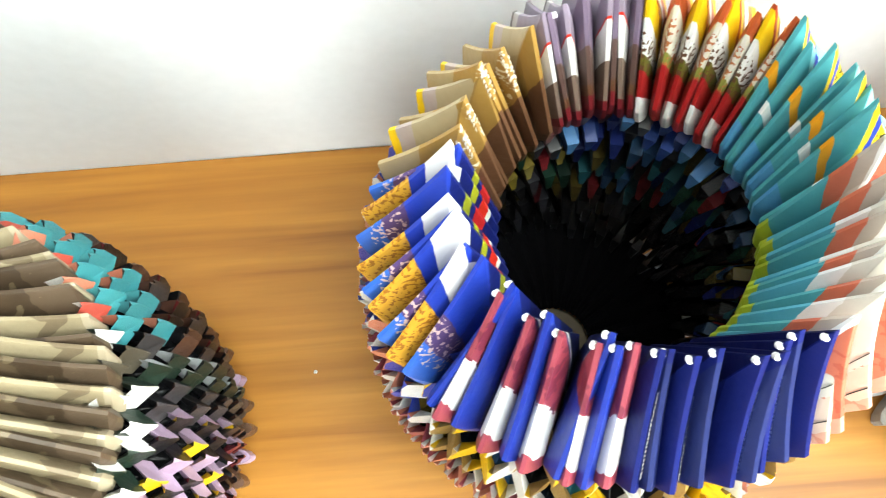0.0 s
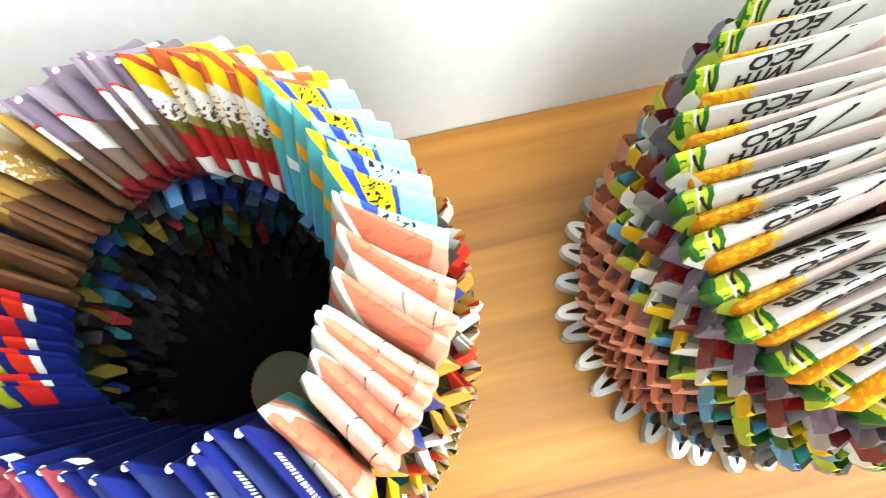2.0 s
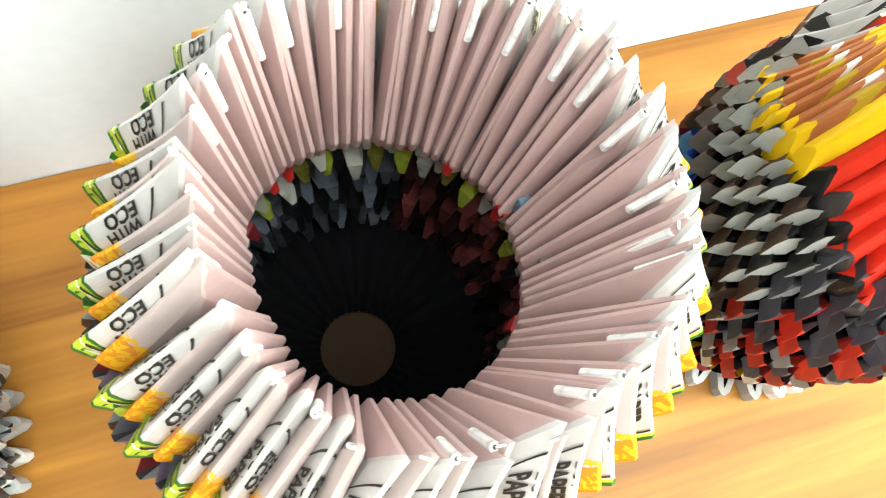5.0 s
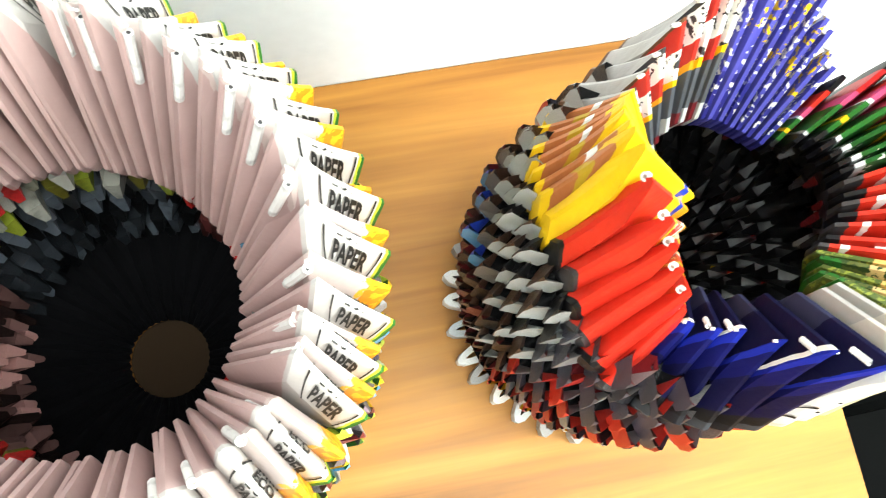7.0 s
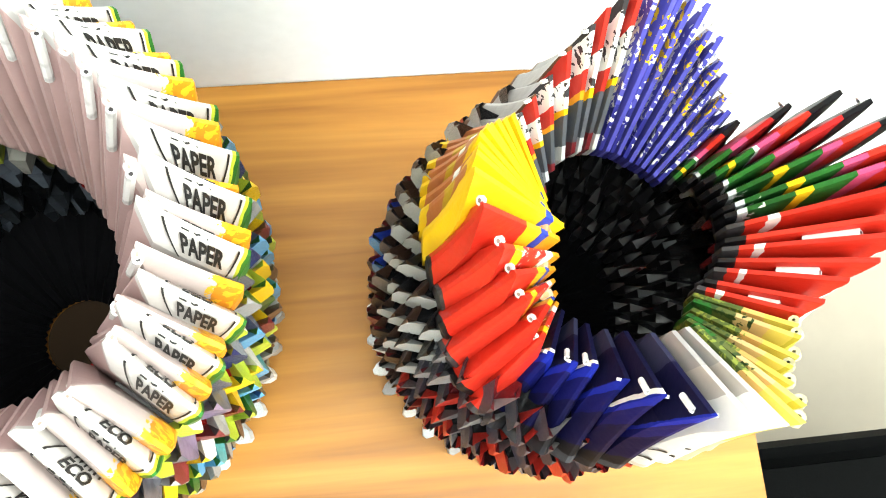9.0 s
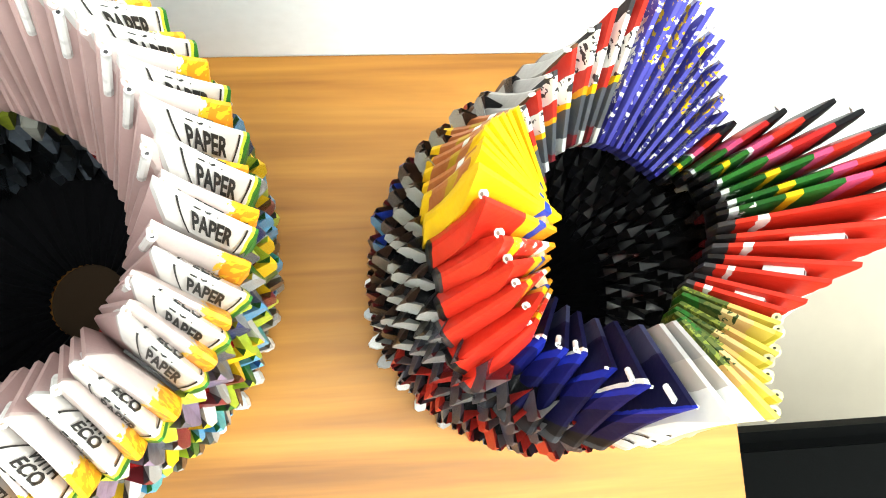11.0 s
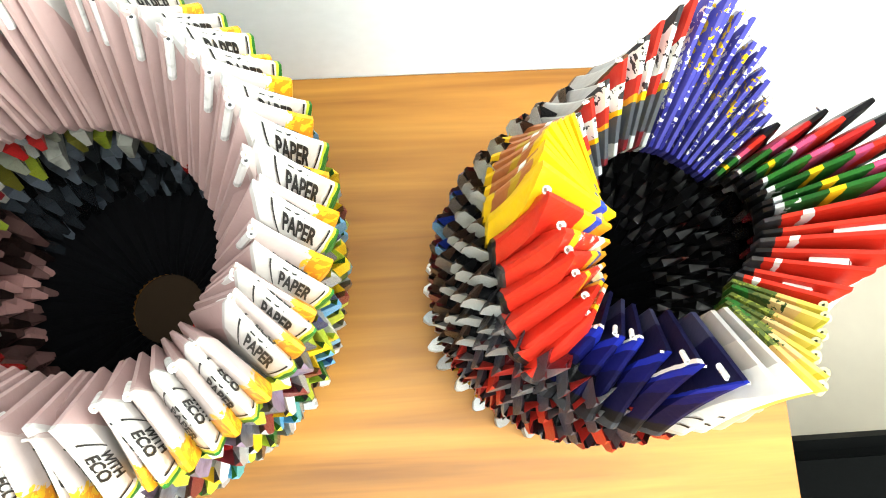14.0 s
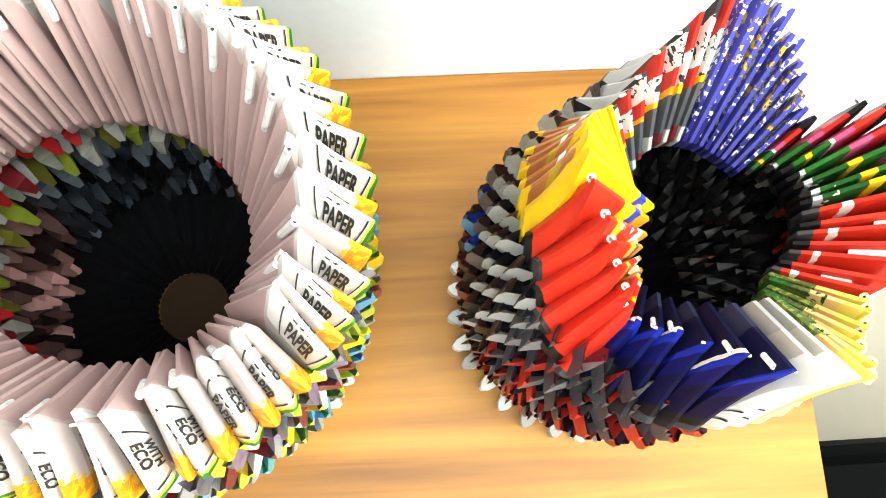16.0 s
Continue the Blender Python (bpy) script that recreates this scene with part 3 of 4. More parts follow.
# -- the many-coloured vase --
def bright_vase():
    vase = vase_thing("round vase of folded glossy paper with many-coloured flaps", (-0.352, 0.006))
    n, drift = 36, (0.038, 0.07)
    rows = [(0.026, 0.116), (0.046, 0.121), (0.066, 0.126), (0.086, 0.129), (0.106, 0.131), (0.125, 0.132), (0.144, 0.132), (0.163, 0.131), (0.182, 0.130), (0.200, 0.127), (0.218, 0.118), (0.236, 0.108)]

    def colours(r, a, i, rng):
        # Lowest inner tips are near black, in place of the shade inside.
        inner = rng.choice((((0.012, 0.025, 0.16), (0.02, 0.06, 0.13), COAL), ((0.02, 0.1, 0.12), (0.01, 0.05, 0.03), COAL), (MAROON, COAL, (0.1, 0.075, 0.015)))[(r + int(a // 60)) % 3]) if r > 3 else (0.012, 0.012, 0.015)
        # Light painted on the inner tips: glints on one side, dimmed elsewhere.
        tip_light = rng.choice((0.2, 0.5, 1.7)) if 90 < a < 260 and r < 10 else 0.6
        inner = tuple(round(x * tip_light, 4) for x in inner)
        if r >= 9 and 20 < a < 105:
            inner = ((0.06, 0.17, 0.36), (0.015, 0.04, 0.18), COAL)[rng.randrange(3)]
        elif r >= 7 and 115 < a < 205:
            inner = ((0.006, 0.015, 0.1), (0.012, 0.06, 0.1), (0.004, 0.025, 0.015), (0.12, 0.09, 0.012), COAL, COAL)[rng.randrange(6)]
        gold = (0.62, 0.34, 0.06)
        if r >= 10:
            side = sector([(-55, 0, ((0.02, 0.04, 0.22), gold, BROWN)), (0, 30, (COAL, DARK, DARK)), (30, 90, (DARK, BROWN, COAL)), (90, 160, (PURPLE, YELLOW, PAPER)), (160, 215, (ROYAL, PAPER, YELLOW)), (215, 320, (TAN, YELLOW, PAPER))], a)
        elif r >= 8:
            side = sector([(-50, 40, (RED, PAPER, gold)), (40, 110, (RED, PAPER, BROWN)), (110, 215, (ROYAL, PAPER, SALMON)), (215, 310, (YELLOW, PAPER, TAN))], a)
        elif r >= 6:
            side = sector([(-50, 40, (BROWN, gold, PAPER)), (40, 110, (RED, COAL, PAPER)), (110, 180, (YELLOW, PAPER, ROYAL)), (180, 310, (SALMON, PAPER, ROSE))], a)
        elif r >= 3:
            side = sector([(-60, 100, ((0.6, 0.52, 0.04), PAPER, COAL)), (100, 300, (SALMON, PAPER, SALMON))], a)
        else:
            side = sector([(-60, 100, (SILVER, PAPER, DARK)), (100, 300, (SALMON, PAPER, BROWN))], a)
        s = (i + r) % 3
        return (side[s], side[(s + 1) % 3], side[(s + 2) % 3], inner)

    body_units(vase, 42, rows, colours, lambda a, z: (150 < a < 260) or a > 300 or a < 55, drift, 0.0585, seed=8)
    base_ring(vase, n, 0.116, ((SILVER, DARK), (PAPER, BROWN)))
    floor_card(vase, 0.0265, PALE_CARD)
    # Ink of inner faces, darkened for the shade on them.
    SEA = (0.085, 0.36, 0.40)
    inks = {
        # Navy and royal fall to near black past the crest for the throat's shade.
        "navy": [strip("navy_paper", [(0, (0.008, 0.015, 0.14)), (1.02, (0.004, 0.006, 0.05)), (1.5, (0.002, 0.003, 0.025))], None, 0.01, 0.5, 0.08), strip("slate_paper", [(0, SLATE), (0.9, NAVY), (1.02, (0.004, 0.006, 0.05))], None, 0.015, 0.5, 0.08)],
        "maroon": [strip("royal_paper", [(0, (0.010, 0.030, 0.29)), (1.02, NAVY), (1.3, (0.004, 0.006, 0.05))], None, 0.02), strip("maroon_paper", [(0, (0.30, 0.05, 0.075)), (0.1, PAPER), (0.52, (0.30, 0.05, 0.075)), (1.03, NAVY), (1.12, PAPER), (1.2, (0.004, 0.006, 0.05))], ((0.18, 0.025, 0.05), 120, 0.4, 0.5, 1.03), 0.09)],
        "orange": [strip("crumb_paper", [(0, (0.70, 0.36, 0.035)), (0.52, ROYAL), (0.7, PAPER), (1.2, NAVY), (1.42, (0.4, 0.42, 0.02)), (1.52, NAVY), (1.6, RED), (1.74, PAPER), (1.8, NAVY)], ((0.34, 0.13, 0.012), 480, 0.4, 0.0, 0.52), 0.02),
                   strip("glitter_paper", [(0, (0.03, 0.12, 0.5)), (0.26, (0.09, 0.05, 0.16)), (0.52, ROYAL), (1.06, NAVY), (1.3, (0.3, 0.32, 0.02)), (1.42, NAVY), (1.5, (0.5, 0.02, 0.02)), (1.7, NAVY)], ((0.62, 0.45, 0.42), 420, 0.3, 0.12, 0.5), 0.05)],
        "tan": [strip("gold_paper", [(0, (0.42, 0.31, 0.16)), (0.5, (0.36, 0.205, 0.05)), (1.45, BROWN)], (CREAM, 330, 0.3, 1.0, 1.4)), strip("khaki_paper", [(0, YELLOW), (0.1, (0.45, 0.36, 0.34)), (0.3, (0.44, 0.35, 0.21)), (0.95, (0.34, 0.20, 0.05)), (1.45, BROWN)])],
        "purple": [strip("lilac_paper", [(0, (0.12, 0.11, 0.12)), (0.06, (0.5, 0.47, 0.48)), (0.2, (0.27, 0.22, 0.29)), (1.22, RED), (1.25, PAPER), (1.56, (0.2, 0.14, 0.11)), (1.9, MAROON)], None, 0.02), strip("plum_paper", [(0, (0.2, 0.17, 0.21)), (0.2, PURPLE), (1.42, (0.12, 0.07, 0.06)), (1.75, BROWN), (1.85, MAROON)])],
        "red": [strip("ornate_paper", [(0, YELLOW), (0.16, (0.55, 0.12, 0.03)), (0.4, PAPER), (0.6, (0.22, 0.10, 0.04)), (0.72, YELLOW), (0.86, (0.42, 0.06, 0.02)), (1.02, YELLOW), (1.22, PAPER), (1.5, OLIVE), (1.62, (0.4, 0.02, 0.02)), (1.84, PAPER)], (BROWN, 330, 0.38, 1.3, 1.62), 0.03),
                strip("red_paper", [(0, PAPER), (0.2, YELLOW), (0.45, (0.5, 0.10, 0.03)), (1.15, CREAM), (1.5, (0.25, 0.24, 0.05)), (1.6, (0.4, 0.02, 0.02))], (TERRA, 300, 0.4, 1.25, 1.6), 0.03)],
        "teal": [strip("sea_paper", [(0, AQUA), (0.34, (0.03, 0.05, 0.25)), (0.40, YELLOW), (0.72, ROYAL), (0.84, YELLOW), (1.0, SEA), (1.3, ORANGE), (1.4, SEA), (1.75, SKY)], (COAL, 420, 0.36, 0.46, 0.7), 0.04),
                 strip("aqua_paper", [(0, (0.32, 0.66, 0.70)), (0.66, ROYAL), (0.82, AQUA), (1.0, SEA), (1.45, PAPER), (1.55, SEA)], (COAL, 420, 0.3, 0.3, 0.62), 0.04)],
        "salmon": [strip("coral_paper", [(0, (0.60, 0.30, 0.22)), (0.14, (0.55, 0.145, 0.085)), (0.93, PAPER), (1.04, (0.5, 0.42, 0.36)), (1.2, (0.58, 0.15, 0.085)), (1.4, SEA), (1.88, LIME)], ((0.48, 0.10, 0.06), 160, 0.3, 0.14, 0.9), 0.03),
                   strip("shell_paper", [(0, (0.66, 0.36, 0.26)), (0.1, (0.68, 0.52, 0.42)), (0.4, (0.66, 0.62, 0.55)), (1.2, PAPER), (1.42, (0.1, 0.4, 0.52)), (1.92, LIME)], ((0.6, 0.25, 0.17), 120, 0.3, 0, 0.42), 0.06)],
    }
    names = [(-55, 6, "salmon"), (6, 46, "teal"), (46, 82, "red"), (82, 126, "purple"), (126, 165, "tan"), (165, 209, "orange"), (209, 258, "maroon"), (258, 305, "navy")]
    # the rim by angle: radius of the outer end and of the crest
    rim = [(0, 0.115, 0.080), (40, 0.110, 0.080), (100, 0.110, 0.079), (150, 0.113, 0.078), (180, 0.123, 0.077), (215, 0.124, 0.075), (240, 0.121, 0.072), (265, 0.118, 0.0725), (290, 0.117, 0.075), (310, 0.117, 0.079), (345, 0.117, 0.080)]
    rng = random.Random(4)
    for i in range(2 * n):
        a = i * 5 + 1.5
        name = sector(names, a)
        front = math.cos(radians(a + 85))
        # the flaps lean one way round most of the rim and the other way round its side
        w = a % 360
        lean = 0.11 if w < 120 or w > 305 else 0.11 - 0.18 * (w - 120) / 50 if w < 170 else -0.07 if w < 232 else -0.07 + 0.18 * (w - 232) / 73
        dz = 0.010 * front
        ro, rc = around(rim, a)
        fl = Flap((ro, 0.258), (rc, 0.313 + dz - 0.004 * (i % 2)), (min(0.060, rc - 0.017), 0.228), (0.094, 0.180), lean, 72, 0.002, swell=((0.48, 0.18, 0.84), (0.48, 0.18, 0.84)), blunt=0.016, point=0.0)
        extra = []
        if name == "navy" and i % 2 == 0:
            extra.append(("lettering", bars(fl, 0.74, 0.08, 20, 0.012, 0.066, WHITE), "line of small white print"))
        if name in ("navy", "maroon") or (name == "purple" and i % 2):
            extra.append(("rolled_tip", rolled_tip(fl, 0.985, 1.03, 0.02, -1, 0.0013, WHITE, SILVER), "small rolled white paper end"))
        if name == "salmon" and i % 2:
            extra.append(("lettering", lettering(fl, (), ((0.16, 0.2, -0.16, 0.16, 0.006), (0.47, 0.51, -0.16, 0.16, 0.006))), "two thin curved dark lines"))
        if name == "tan" and i % 2 == 0:
            extra.append(("lettering", bars(fl, 1.08, 1.3, 5, -0.04, 0.02, paper(CREAM)), "line of small pale print"))
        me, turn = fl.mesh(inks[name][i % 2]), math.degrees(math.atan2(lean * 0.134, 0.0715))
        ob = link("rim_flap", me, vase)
        ob.matrix_basis = place(a - turn + rng.uniform(-1.0, 1.0), drift, rng.uniform(-0.003, 0.003), -0.05, rng, 0.045)
        for nm, me2, lab in extra:
            link(nm, me2, ob, lab)


bright_vase()


# -- the khaki vase --
def khaki_vase():
    vase = vase_thing("round vase of folded paper with creased khaki flaps", (-0.688, -0.045))
    n, drift = 36, (0.0, 0.0)
    rows = [(0.026, 0.112), (0.044, 0.116), (0.062, 0.119), (0.080, 0.122), (0.098, 0.124), (0.116, 0.125), (0.134, 0.125), (0.152, 0.124), (0.170, 0.122), (0.187, 0.119), (0.204, 0.115), (0.219, 0.110)]

    def colours(r, a, i, rng):
        rust, moss = (0.09, 0.04, 0.028), (0.012, 0.03, 0.02)
        if 22 < a < 200:
            if r >= 11:
                side = ((SALMON, PAPER, COAL), ((0.6, 0.1, 0.07), PAPER, COAL))[i % 2]
            elif r >= 8:
                side = ((TEAL, (0.1, 0.42, 0.46), COAL), (TEAL, SALMON, COAL))[(i + r) % 2]
            else:
                side = ((rust, COAL, DARK), (COAL, rust, MAROON), (DARK, rust, COAL))[(i + r) % 3]
        elif 2 < a < 200:
            side = (((0.10, 0.085, 0.06), COAL, DARK), (PAPER, moss, COAL), (moss, SILVER, COAL), (DARK, COAL, rust))[(r + i) % 2 + (2 if r < 10 else 0)]
        elif r >= 10:
            side = ((PAPER, moss, COAL), (moss, PAPER, COAL))[(i + r) % 2]
        elif r >= 4:
            side = ((YELLOW, LILAC, COAL), (COAL, LILAC, MAROON))[(i + r // 2) % 2] if r % 2 else ((COAL, LILAC, YELLOW), (LILAC, COAL, moss))[i % 2]
        else:
            side = ((rust, COAL, DARK), (MAROON, LILAC, COAL))[i % 2]
        # Coal black inner tips are put in for shade within the vase.
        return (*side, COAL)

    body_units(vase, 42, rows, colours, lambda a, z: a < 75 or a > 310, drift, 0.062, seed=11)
    base_ring(vase, n, 0.112, ((BROWN, COAL), (LILAC, BROWN)))
    floor_card(vase, 0.0265, CARD)
    # Both inks turn darker past the crest.
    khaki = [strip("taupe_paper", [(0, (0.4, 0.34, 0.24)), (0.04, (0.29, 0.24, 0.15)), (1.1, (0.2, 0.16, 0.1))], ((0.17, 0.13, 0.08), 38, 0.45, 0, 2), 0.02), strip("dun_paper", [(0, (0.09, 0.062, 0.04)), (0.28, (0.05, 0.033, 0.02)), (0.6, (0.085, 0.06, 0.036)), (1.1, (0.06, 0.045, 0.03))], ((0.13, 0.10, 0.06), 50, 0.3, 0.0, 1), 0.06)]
    f = [Flap((0.109, 0.232), (0.070, 0.296), (0.052, 0.225), (0.084, 0.165), 0.11, 72, 0.004, swell=((0.46, 0.2, 0.8), (0.46, 0.2, 0.8)), point=0.0), Flap((0.108, 0.236), (0.068, 0.291), (0.052, 0.226), (0.084, 0.165), 0.11, 72, 0.004, swell=((0.46, 0.2, 0.8), (0.46, 0.2, 0.8)), point=0.0)]
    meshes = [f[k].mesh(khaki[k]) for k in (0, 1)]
    rng = random.Random(12)
    for i in range(2 * n):
        a = i * 5 + 1
        ob = link("rim_flap", meshes[i % 2], vase)
        ob.matrix_basis = place(a - 9 + rng.uniform(-1, 1), drift, rng.uniform(-0.003, 0.003), 0.0, rng, 0.06)


khaki_vase()


# -- the vase with four petals --
def petal_vase():
    vase = vase_thing("tulip-shaped vase of folded glossy paper with four tall petals", (0.264, -0.012))
    n, drift = 32, (0.022, 0.020)
    rows = [(0.026, 0.093), (0.044, 0.095), (0.062, 0.097), (0.080, 0.099), (0.098, 0.100), (0.116, 0.101), (0.134, 0.100), (0.152, 0.097), (0.170, 0.093), (0.187, 0.089), (0.203, 0.085)]

    def colours(r, a, i, rng):
        # Inner tips below the top rows are coal black for the shade inside.
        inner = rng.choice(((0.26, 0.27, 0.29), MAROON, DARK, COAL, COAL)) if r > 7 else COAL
        left = 120 < a < 205
        front = 205 <= a < 310
        pale, umber, slate = (0.50, 0.51, 0.50), (0.075, 0.036, 0.022), (0.06, 0.06, 0.085)
        if r >= 8:
            if left:
                return ((umber, pale, umber, inner), (COAL, pale, umber, inner))[i % 2]
            return ((slate, (0.3, 0.29, 0.29), MAROON, inner), (slate, (0.5, 0.03, 0.02), COAL, inner))[i % 2] if front else (DARK, COAL, COAL, inner)
        if r >= 6:
            if left:
                if r == 7:
                    return (umber, pale, COAL, inner) if 185 < a else (umber, (0.16, 0.14, 0.13), COAL, inner)
                return (ROYAL, SKY, COAL, inner) if 140 < a < 170 else (umber, COAL, MAROON, inner)
            return ((RED, (0.16, 0.15, 0.16), MAROON, inner), (slate, (0.5, 0.03, 0.02), COAL, inner))[(i + r) % 2]
        if left:
            if r > 3 and 185 < a:
                return (umber, pale, COAL, inner)
            return ((umber, MAROON, COAL, inner), (MAROON, COAL, umber, inner), ((0.12, 0.05, 0.035), umber, MAROON, inner))[(i + r) % 3]
        if r < 2:
            return ((RED, YELLOW, COAL, inner), (PAPER, RED, YELLOW, inner))[i % 2]
        return ((RED, COAL, MAROON, inner), ((0.36, 0.36, 0.37), RED, COAL, inner), ((0.45, 0.02, 0.015), (0.05, 0.05, 0.07), COAL, inner), ((0.08, 0.08, 0.11), (0.4, 0.03, 0.02), COAL, inner))[(i * 3 + r) % 4]

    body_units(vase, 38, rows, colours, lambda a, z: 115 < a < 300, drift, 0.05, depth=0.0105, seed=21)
    base_ring(vase, n, 0.100, ((SILVER, COAL), (PAPER, COAL), (GREY, COAL)))
    floor_card(vase, 0.0265, CARD)

    S = strip
    red = [S("red_gloss", [(0, DARK), (0.05, RED), (1.16, YELLOW), (1.3, RED), (1.7, PAPER), (1.85, ORANGE)], (PAPER, 420, 0.08, 1.2, 1.7), 0.02), S("red_gloss_b", [(0, COAL), (0.06, (0.6, 0.025, 0.012)), (1.2, RED), (1.5, YELLOW), (1.7, ROYAL), (1.8, ORANGE)], None, 0.03)]
    yel = [S("terracotta_paper", [(0, YELLOW), (0.1, TERRA), (0.55, PAPER), (0.66, TERRA), (0.86, YELLOW)], None, 0.05), S("yellow_paper", [(0, YELLOW), (0.14, TERRA), (0.42, (0.5, 0.32, 0.02)), (0.58, TERRA), (0.8, YELLOW), (1.5, (0.8, 0.5, 0.01)), (1.8, ROYAL), (1.9, YELLOW)], None, 0.06)]
    sun = [S("sun_paper", [(0, YELLOW), (1.5, (0.82, 0.5, 0.01)), (1.75, ROYAL), (1.85, YELLOW)], None, 0.03)] * 2
    # Ink-blue stops mix print with a painted ridge highlight and shaded outer end.
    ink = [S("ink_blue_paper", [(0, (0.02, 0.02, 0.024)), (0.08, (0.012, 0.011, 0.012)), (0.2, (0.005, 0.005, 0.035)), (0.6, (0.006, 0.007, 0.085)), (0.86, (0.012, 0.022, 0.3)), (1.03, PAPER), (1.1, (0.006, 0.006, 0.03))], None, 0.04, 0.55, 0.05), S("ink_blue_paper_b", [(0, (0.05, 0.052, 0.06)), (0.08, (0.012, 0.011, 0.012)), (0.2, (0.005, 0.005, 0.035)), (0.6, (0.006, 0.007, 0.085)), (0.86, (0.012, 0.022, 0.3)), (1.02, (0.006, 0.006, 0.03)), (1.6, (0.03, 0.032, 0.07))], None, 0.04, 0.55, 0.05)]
    wht = [S("white_paper", [(0, CREAM), (0.06, PAPER), (1.3, (0.5, 0.46, 0.42)), (1.6, GREY)], None, 0.04)] * 2
    ygr = [S("foliage_paper", [(0, (0.5, 0.46, 0.3)), (0.5, (0.55, 0.48, 0.08)), (1.05, (0.62, 0.5, 0.08)), (1.3, (0.66, 0.4, 0.12)), (1.5, (0.07, 0.10, 0.02))], ((0.22, 0.26, 0.04), 420, 0.42, 1.45, 2), 0.08), S("leaf_paper", [(0, (0.48, 0.44, 0.3)), (0.5, (0.5, 0.42, 0.05)), (1.05, (0.68, 0.55, 0.12)), (1.25, (0.66, 0.46, 0.2)), (1.55, (0.10, 0.12, 0.03)), (1.8, GREEN)], ((0.03, 0.06, 0.015), 420, 0.42, 1.4, 2), 0.08)]
    rr = [S("scarlet_paper", [(0, PAPER), (0.98, RED), (1.88, COAL)], None, 0.03), S("scarlet_paper_b", [(0, PAPER), (1.0, (0.55, 0.025, 0.012)), (1.74, PAPER), (1.8, RED), (1.9, DARK)], None, 0.05)]
    gr = [S("dark_green_paper", [(0, GREEN), (1.0, COAL), (1.12, RED), (1.3, (0.62, 0.08, 0.2)), (1.40, GREEN), (1.58, YELLOW), (1.66, (0.012, 0.09, 0.015)), (1.88, SILVER), (1.93, COAL)], (PAPER, 330, 0.25, 1.8, 1.9), 0.02)] * 2
    pk = [S("pink_paper", [(0, COAL), (1.2, RED), (1.42, (0.62, 0.08, 0.2)), (1.56, PAPER), (1.60, GREEN), (1.74, YELLOW), (1.79, GREEN), (1.9, COAL)], None, 0.03), S("pink_paper_b", [(0, COAL), (1.16, (0.5, 0.02, 0.02)), (1.4, (0.62, 0.08, 0.2)), (1.55, GREEN), (1.86, SILVER), (1.9, COAL)], None, 0.04)]
    vio = [S("violet_paper", [(0, (0.09, 0.09, 0.46)), (0.96, PAPER), (1.05, (0.09, 0.09, 0.46))], (YELLOW, 330, 0.28, 0.9, 1.5), 0.02), S("violet_paper_b", [(0, PAPER), (0.95, (0.08, 0.08, 0.44)), (1.7, (0.03, 0.03, 0.24))], (PAPER, 360, 0.28, 1.1, 1.95), 0.03)]
    stp = [S("striped_paper", [(0, GREY), (0.95, (0.5, 0.03, 0.02)), (1.25, PAPER), (1.52, YELLOW), (1.58, (0.10, 0.11, 0.13)), (1.88, SILVER)], (DARK, 260, 0.3, 1.25, 1.52), 0.05), S("striped_paper_b", [(0, GREY), (0.95, DARK), (1.1, PAPER), (1.42, (0.5, 0.03, 0.02)), (1.58, (0.09, 0.10, 0.12)), (1.86, MAROON)], (DARK, 260, 0.3, 1.1, 1.42), 0.05)]
    gry = [S("dove_grey_paper", [(0, BROWN), (0.05, (0.42, 0.395, 0.375)), (0.97, BROWN), (1.03, (0.5, 0.03, 0.02)), (1.24, PAPER), (1.5, YELLOW), (1.56, (0.09, 0.10, 0.12)), (1.86, SILVER)], (DARK, 260, 0.3, 1.24, 1.5), 0.05), S("warm_grey_paper", [(0, BROWN), (0.06, (0.38, 0.355, 0.345)), (0.97, DARK), (1.05, PAPER), (1.3, (0.5, 0.03, 0.02)), (1.48, ORANGE), (1.54, (0.08, 0.09, 0.11)), (1.9, MAROON)], (DARK, 260, 0.3, 1.05, 1.3), 0.05)]
    zones = [(-129, -87, "ink"), (-87, -78, "white"), (-78, -34, "leaf"), (-34, 4, "scarlet"), (4, 17, "green"), (17, 39, "pink"), (39, 84, "violet"), (84, 98, "striped"),
             (98, 127, "grey"), (127, 169, "yellow"), (169, 180, "sun"), (180, 231, "red")]
    papers = {"ink": ink, "white": wht, "leaf": ygr, "scarlet": rr, "green": gr, "pink": pk, "violet": vio, "striped": stp, "grey": gry, "yellow": yel, "sun": sun, "red": red}
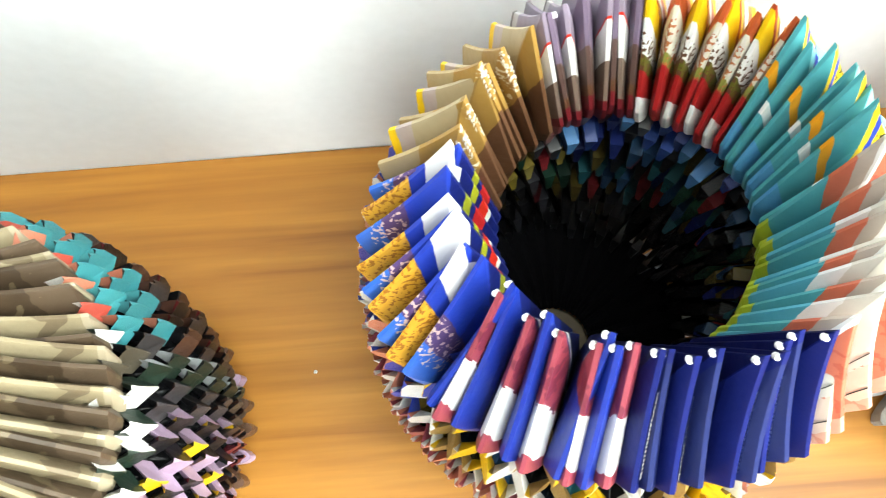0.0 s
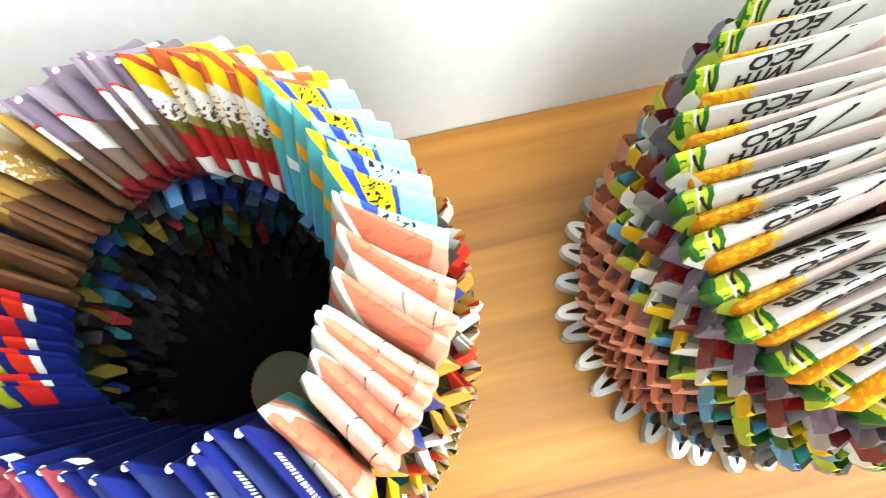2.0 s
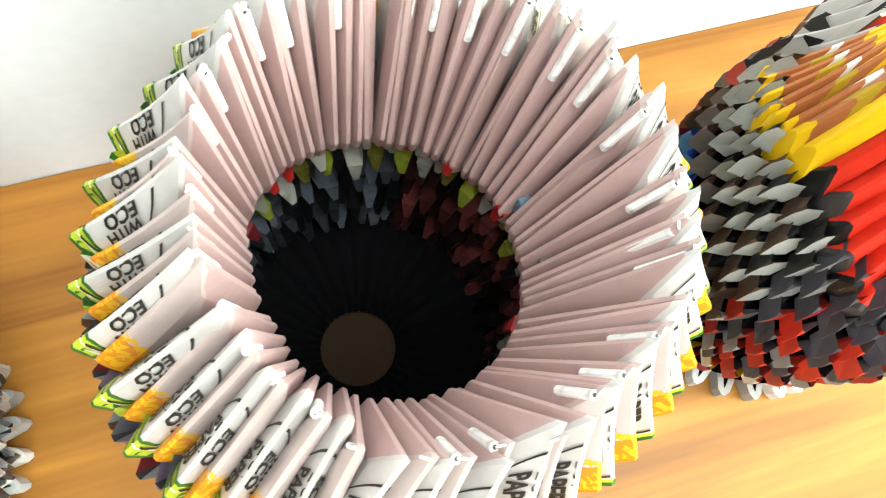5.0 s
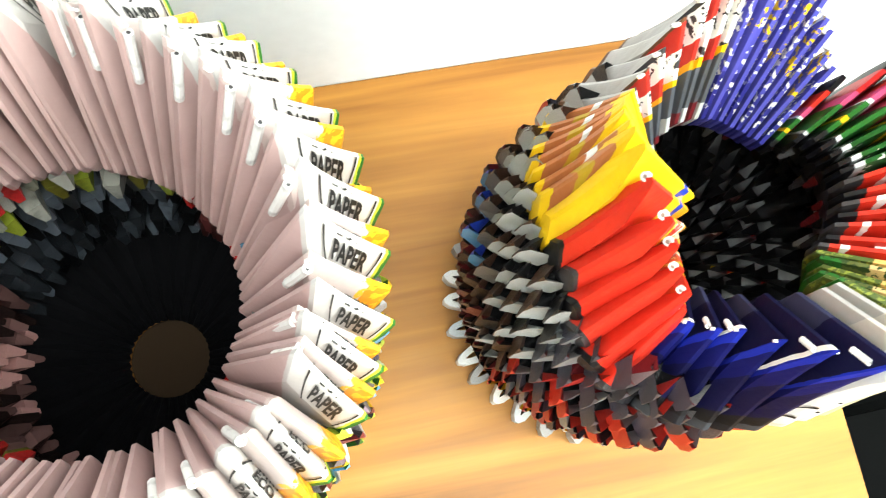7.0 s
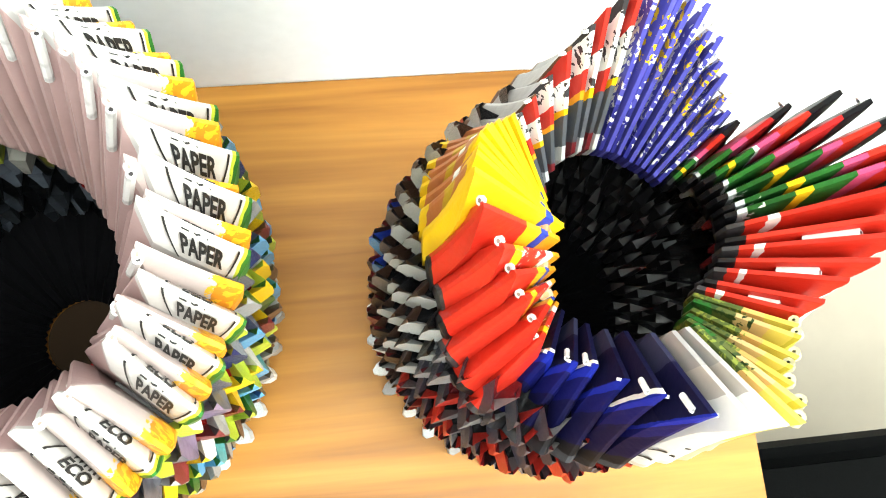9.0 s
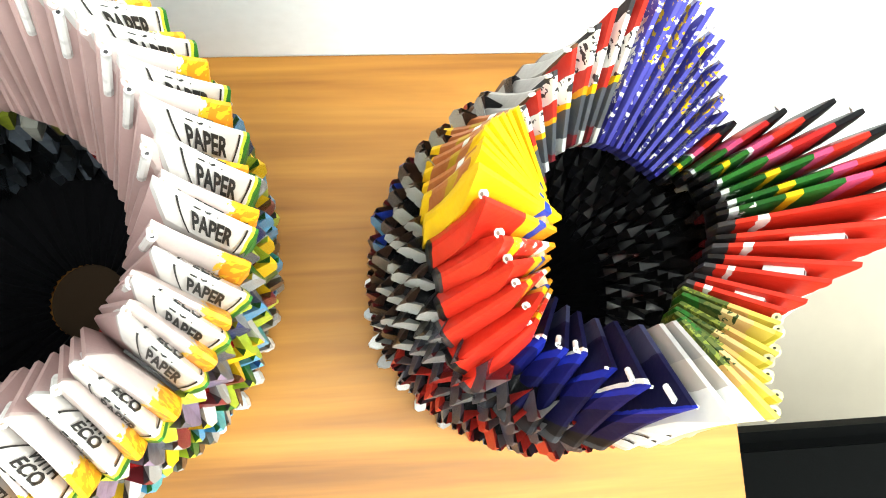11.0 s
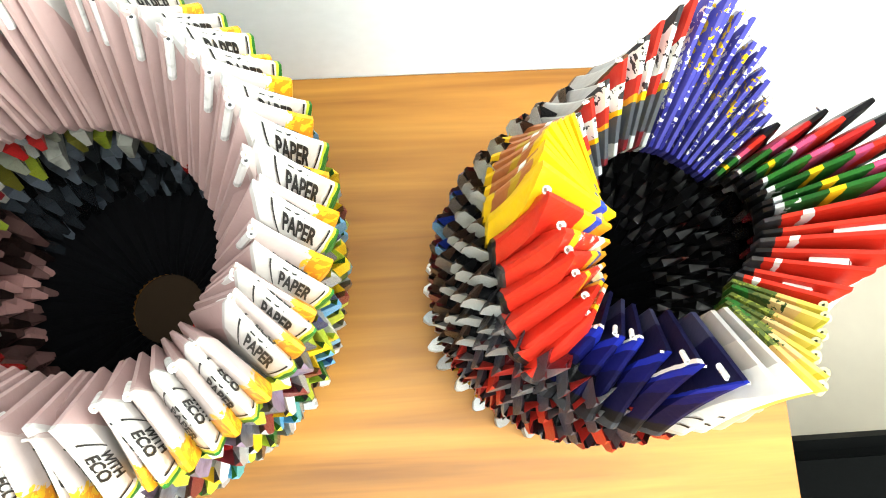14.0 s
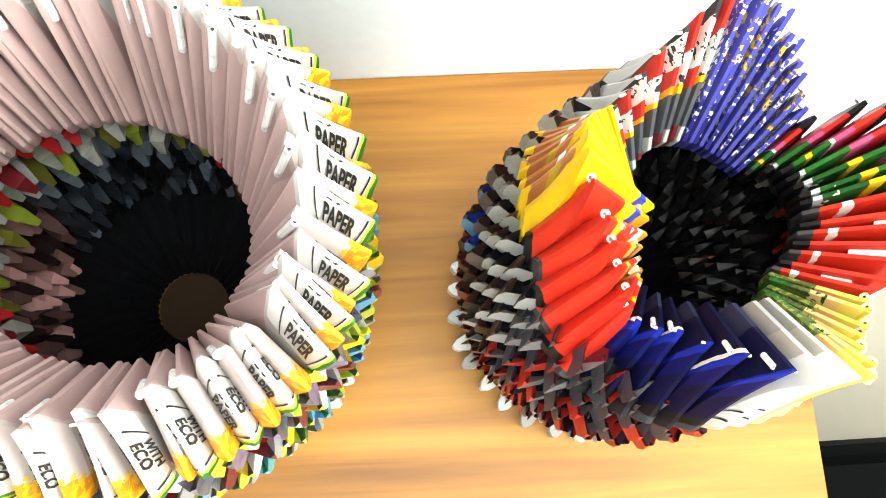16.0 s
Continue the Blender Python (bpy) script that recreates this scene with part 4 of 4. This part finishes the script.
    # the wavy rim: angle, then height and radius of the crest, of the outer end and of the inner end
    rim = [(-131, 0.230, 0.056, 0.181, 0.089, 0.200, 0.030), (-109, 0.252, 0.056, 0.196, 0.092, 0.222, 0.037), (-97, 0.292, 0.067, 0.199, 0.093, 0.250, 0.041), (-84, 0.312, 0.077, 0.205, 0.094, 0.268, 0.043),
           (-75, 0.305, 0.078, 0.215, 0.094, 0.265, 0.043), (-61, 0.281, 0.070, 0.215, 0.094, 0.240, 0.041), (-35, 0.253, 0.070, 0.200, 0.094, 0.222, 0.040), (-24, 0.262, 0.078, 0.200, 0.097, 0.228, 0.043), (2, 0.305, 0.102, 0.215, 0.110, 0.234, 0.046),
           (27, 0.281, 0.080, 0.205, 0.098, 0.230, 0.046), (38, 0.234, 0.069, 0.190, 0.092, 0.205, 0.044), (57, 0.262, 0.080, 0.195, 0.094, 0.205, 0.044), (80, 0.302, 0.082, 0.205, 0.096, 0.212, 0.044), (99, 0.277, 0.072, 0.205, 0.092, 0.212, 0.044),
           (115, 0.251, 0.065, 0.198, 0.087, 0.205, 0.040), (126, 0.244, 0.062, 0.192, 0.086, 0.204, 0.034), (136, 0.259, 0.062, 0.192, 0.087, 0.208, 0.029), (175, 0.314, 0.069, 0.230, 0.079, 0.248, 0.026), (193, 0.299, 0.062, 0.231, 0.077, 0.232, 0.026),
           (203, 0.284, 0.057, 0.220, 0.081, 0.222, 0.027), (223, 0.252, 0.055, 0.198, 0.089, 0.205, 0.029), (231, 0.228, 0.056, 0.181, 0.089, 0.198, 0.030)]
    steps = [(-129, -120, 8.0), (-120, -87, 6.6), (-87, -78, 4.2), (-78, -34, 6.2), (-34, 39, 5.4), (39, 96, 4.1), (96, 127, 6.6), (127, 166, 5.0), (166, 231, 8.4)]
    # width and fall of the two faces of a flap, by zone
    plump = ((0.52, 0.2, 0.8), (0.52, 0.2, 0.8))
    faces = {"violet": ((0.45, 0.2, 0.8), (0.45, 0.2, 0.8)), "green": ((0.4, 0.25, 0.7), (0.4, 0.25, 0.7)), "pink": ((0.4, 0.25, 0.7), (0.4, 0.25, 0.7)), "scarlet": ((0.48, 0.22, 0.75), (0.48, 0.22, 0.75))}
    rng = random.Random(31)
    a, i = -126.5, 0
    while a < 229:
        zone, step = sector(zones, a), sector(steps, a)
        k = next(j for j in range(len(rim) - 1) if rim[j][0] <= a < rim[j + 1][0])
        w = (a - rim[k][0]) / (rim[k + 1][0] - rim[k][0])
        zc, rc, zo, ro, zi, ri = [p + (q - p) * w for p, q in zip(rim[k][1:], rim[k + 1][1:])]
        fl = Flap((ro, zo), (rc, zc), (ri, zi), (min(0.082, (rc + ro) / 2), 0.145), 0.0, 360 / step, 0.002, blunt=0.014, point=0.0, swell=faces.get(zone, plump))
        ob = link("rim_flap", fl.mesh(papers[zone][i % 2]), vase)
        ob.matrix_basis = place(a + rng.uniform(-0.5, 0.5), drift, rng.uniform(-0.001, 0.001), 0.0, rng, 0.015)
        side = -1 if a < -100 or a > 127 else 1
        if zone in ("red", "violet", "grey", "ink") or (zone in ("green", "pink") and i % 2):
            link("rolled_tip", rolled_tip(fl, 0.985, 1.03, 0.02, side, 0.0010 if zone == "ink" else 0.0017, WHITE, (0.3, 0.2, 0.15)), ob, "small rolled white paper end")
        if zone == "leaf":
            link("rolled_tip", rolled_tip(fl, 0.94, 1.04, 0.025, 1, 0.0021, paper((0.6, 0.55, 0.3)), BROWN), ob, "small rolled pale paper end")
        if zone == "ink" and i % 3:
            link("rolled_tip", rolled_tip(fl, 1.08, 1.25, 0.04, -1, 0.0012, WHITE, GREY), ob, "rolled white paper strip")
        if zone == "red" and i % 2:
            link("rolled_tip", rolled_tip(fl, 1.75, 2.1, 0.02, -1, 0.0030, paper((0.75, 0.4, 0.2)), (0.6, 0.3, 0.1)), ob, "rolled orange paper end")
        if zone == "scarlet" and i % 2 == 0:
            link("rolled_tip", rolled_tip(fl, 1.28, 1.56, 0.06, -1, 0.0024, WHITE), ob, "rolled white paper end")
        if zone == "violet" and i % 2:
            link("lettering", bars(fl, 1.2, 1.7, 9, side * 0.03, side * 0.1, WHITE), ob, "line of small white print")
        if zone == "white":
            link("lettering", lettering(fl, (), ((0.34, 0.38, -0.02, -0.3, 0.012), (0.16, 0.2, -0.02, -0.3, 0.012))), ob, "two curved black lines")
        a += step
        i += 1


petal_vase()


# -- a scrap of paper on the table --
bm = bmesh.new()
vs = [bm.verts.new(p) for p in ((-0.0014, -0.0010, 0.0002), (0.0012, -0.0013, 0.0006), (0.0016, 0.0008, 0.0003), (0.0001, 0.0015, 0.0008), (-0.0012, 0.0009, 0.0002))]
bm.faces.new(vs)
bmesh.ops.solidify(bm, geom=bm.faces[:], thickness=0.0002)
scrap = tagged(part("paper_scrap", bm, WHITE, None), "tiny torn scrap of white paper lying on the table", "paper scrap")
scrap.location = (-0.532, -0.002, 0.0004)
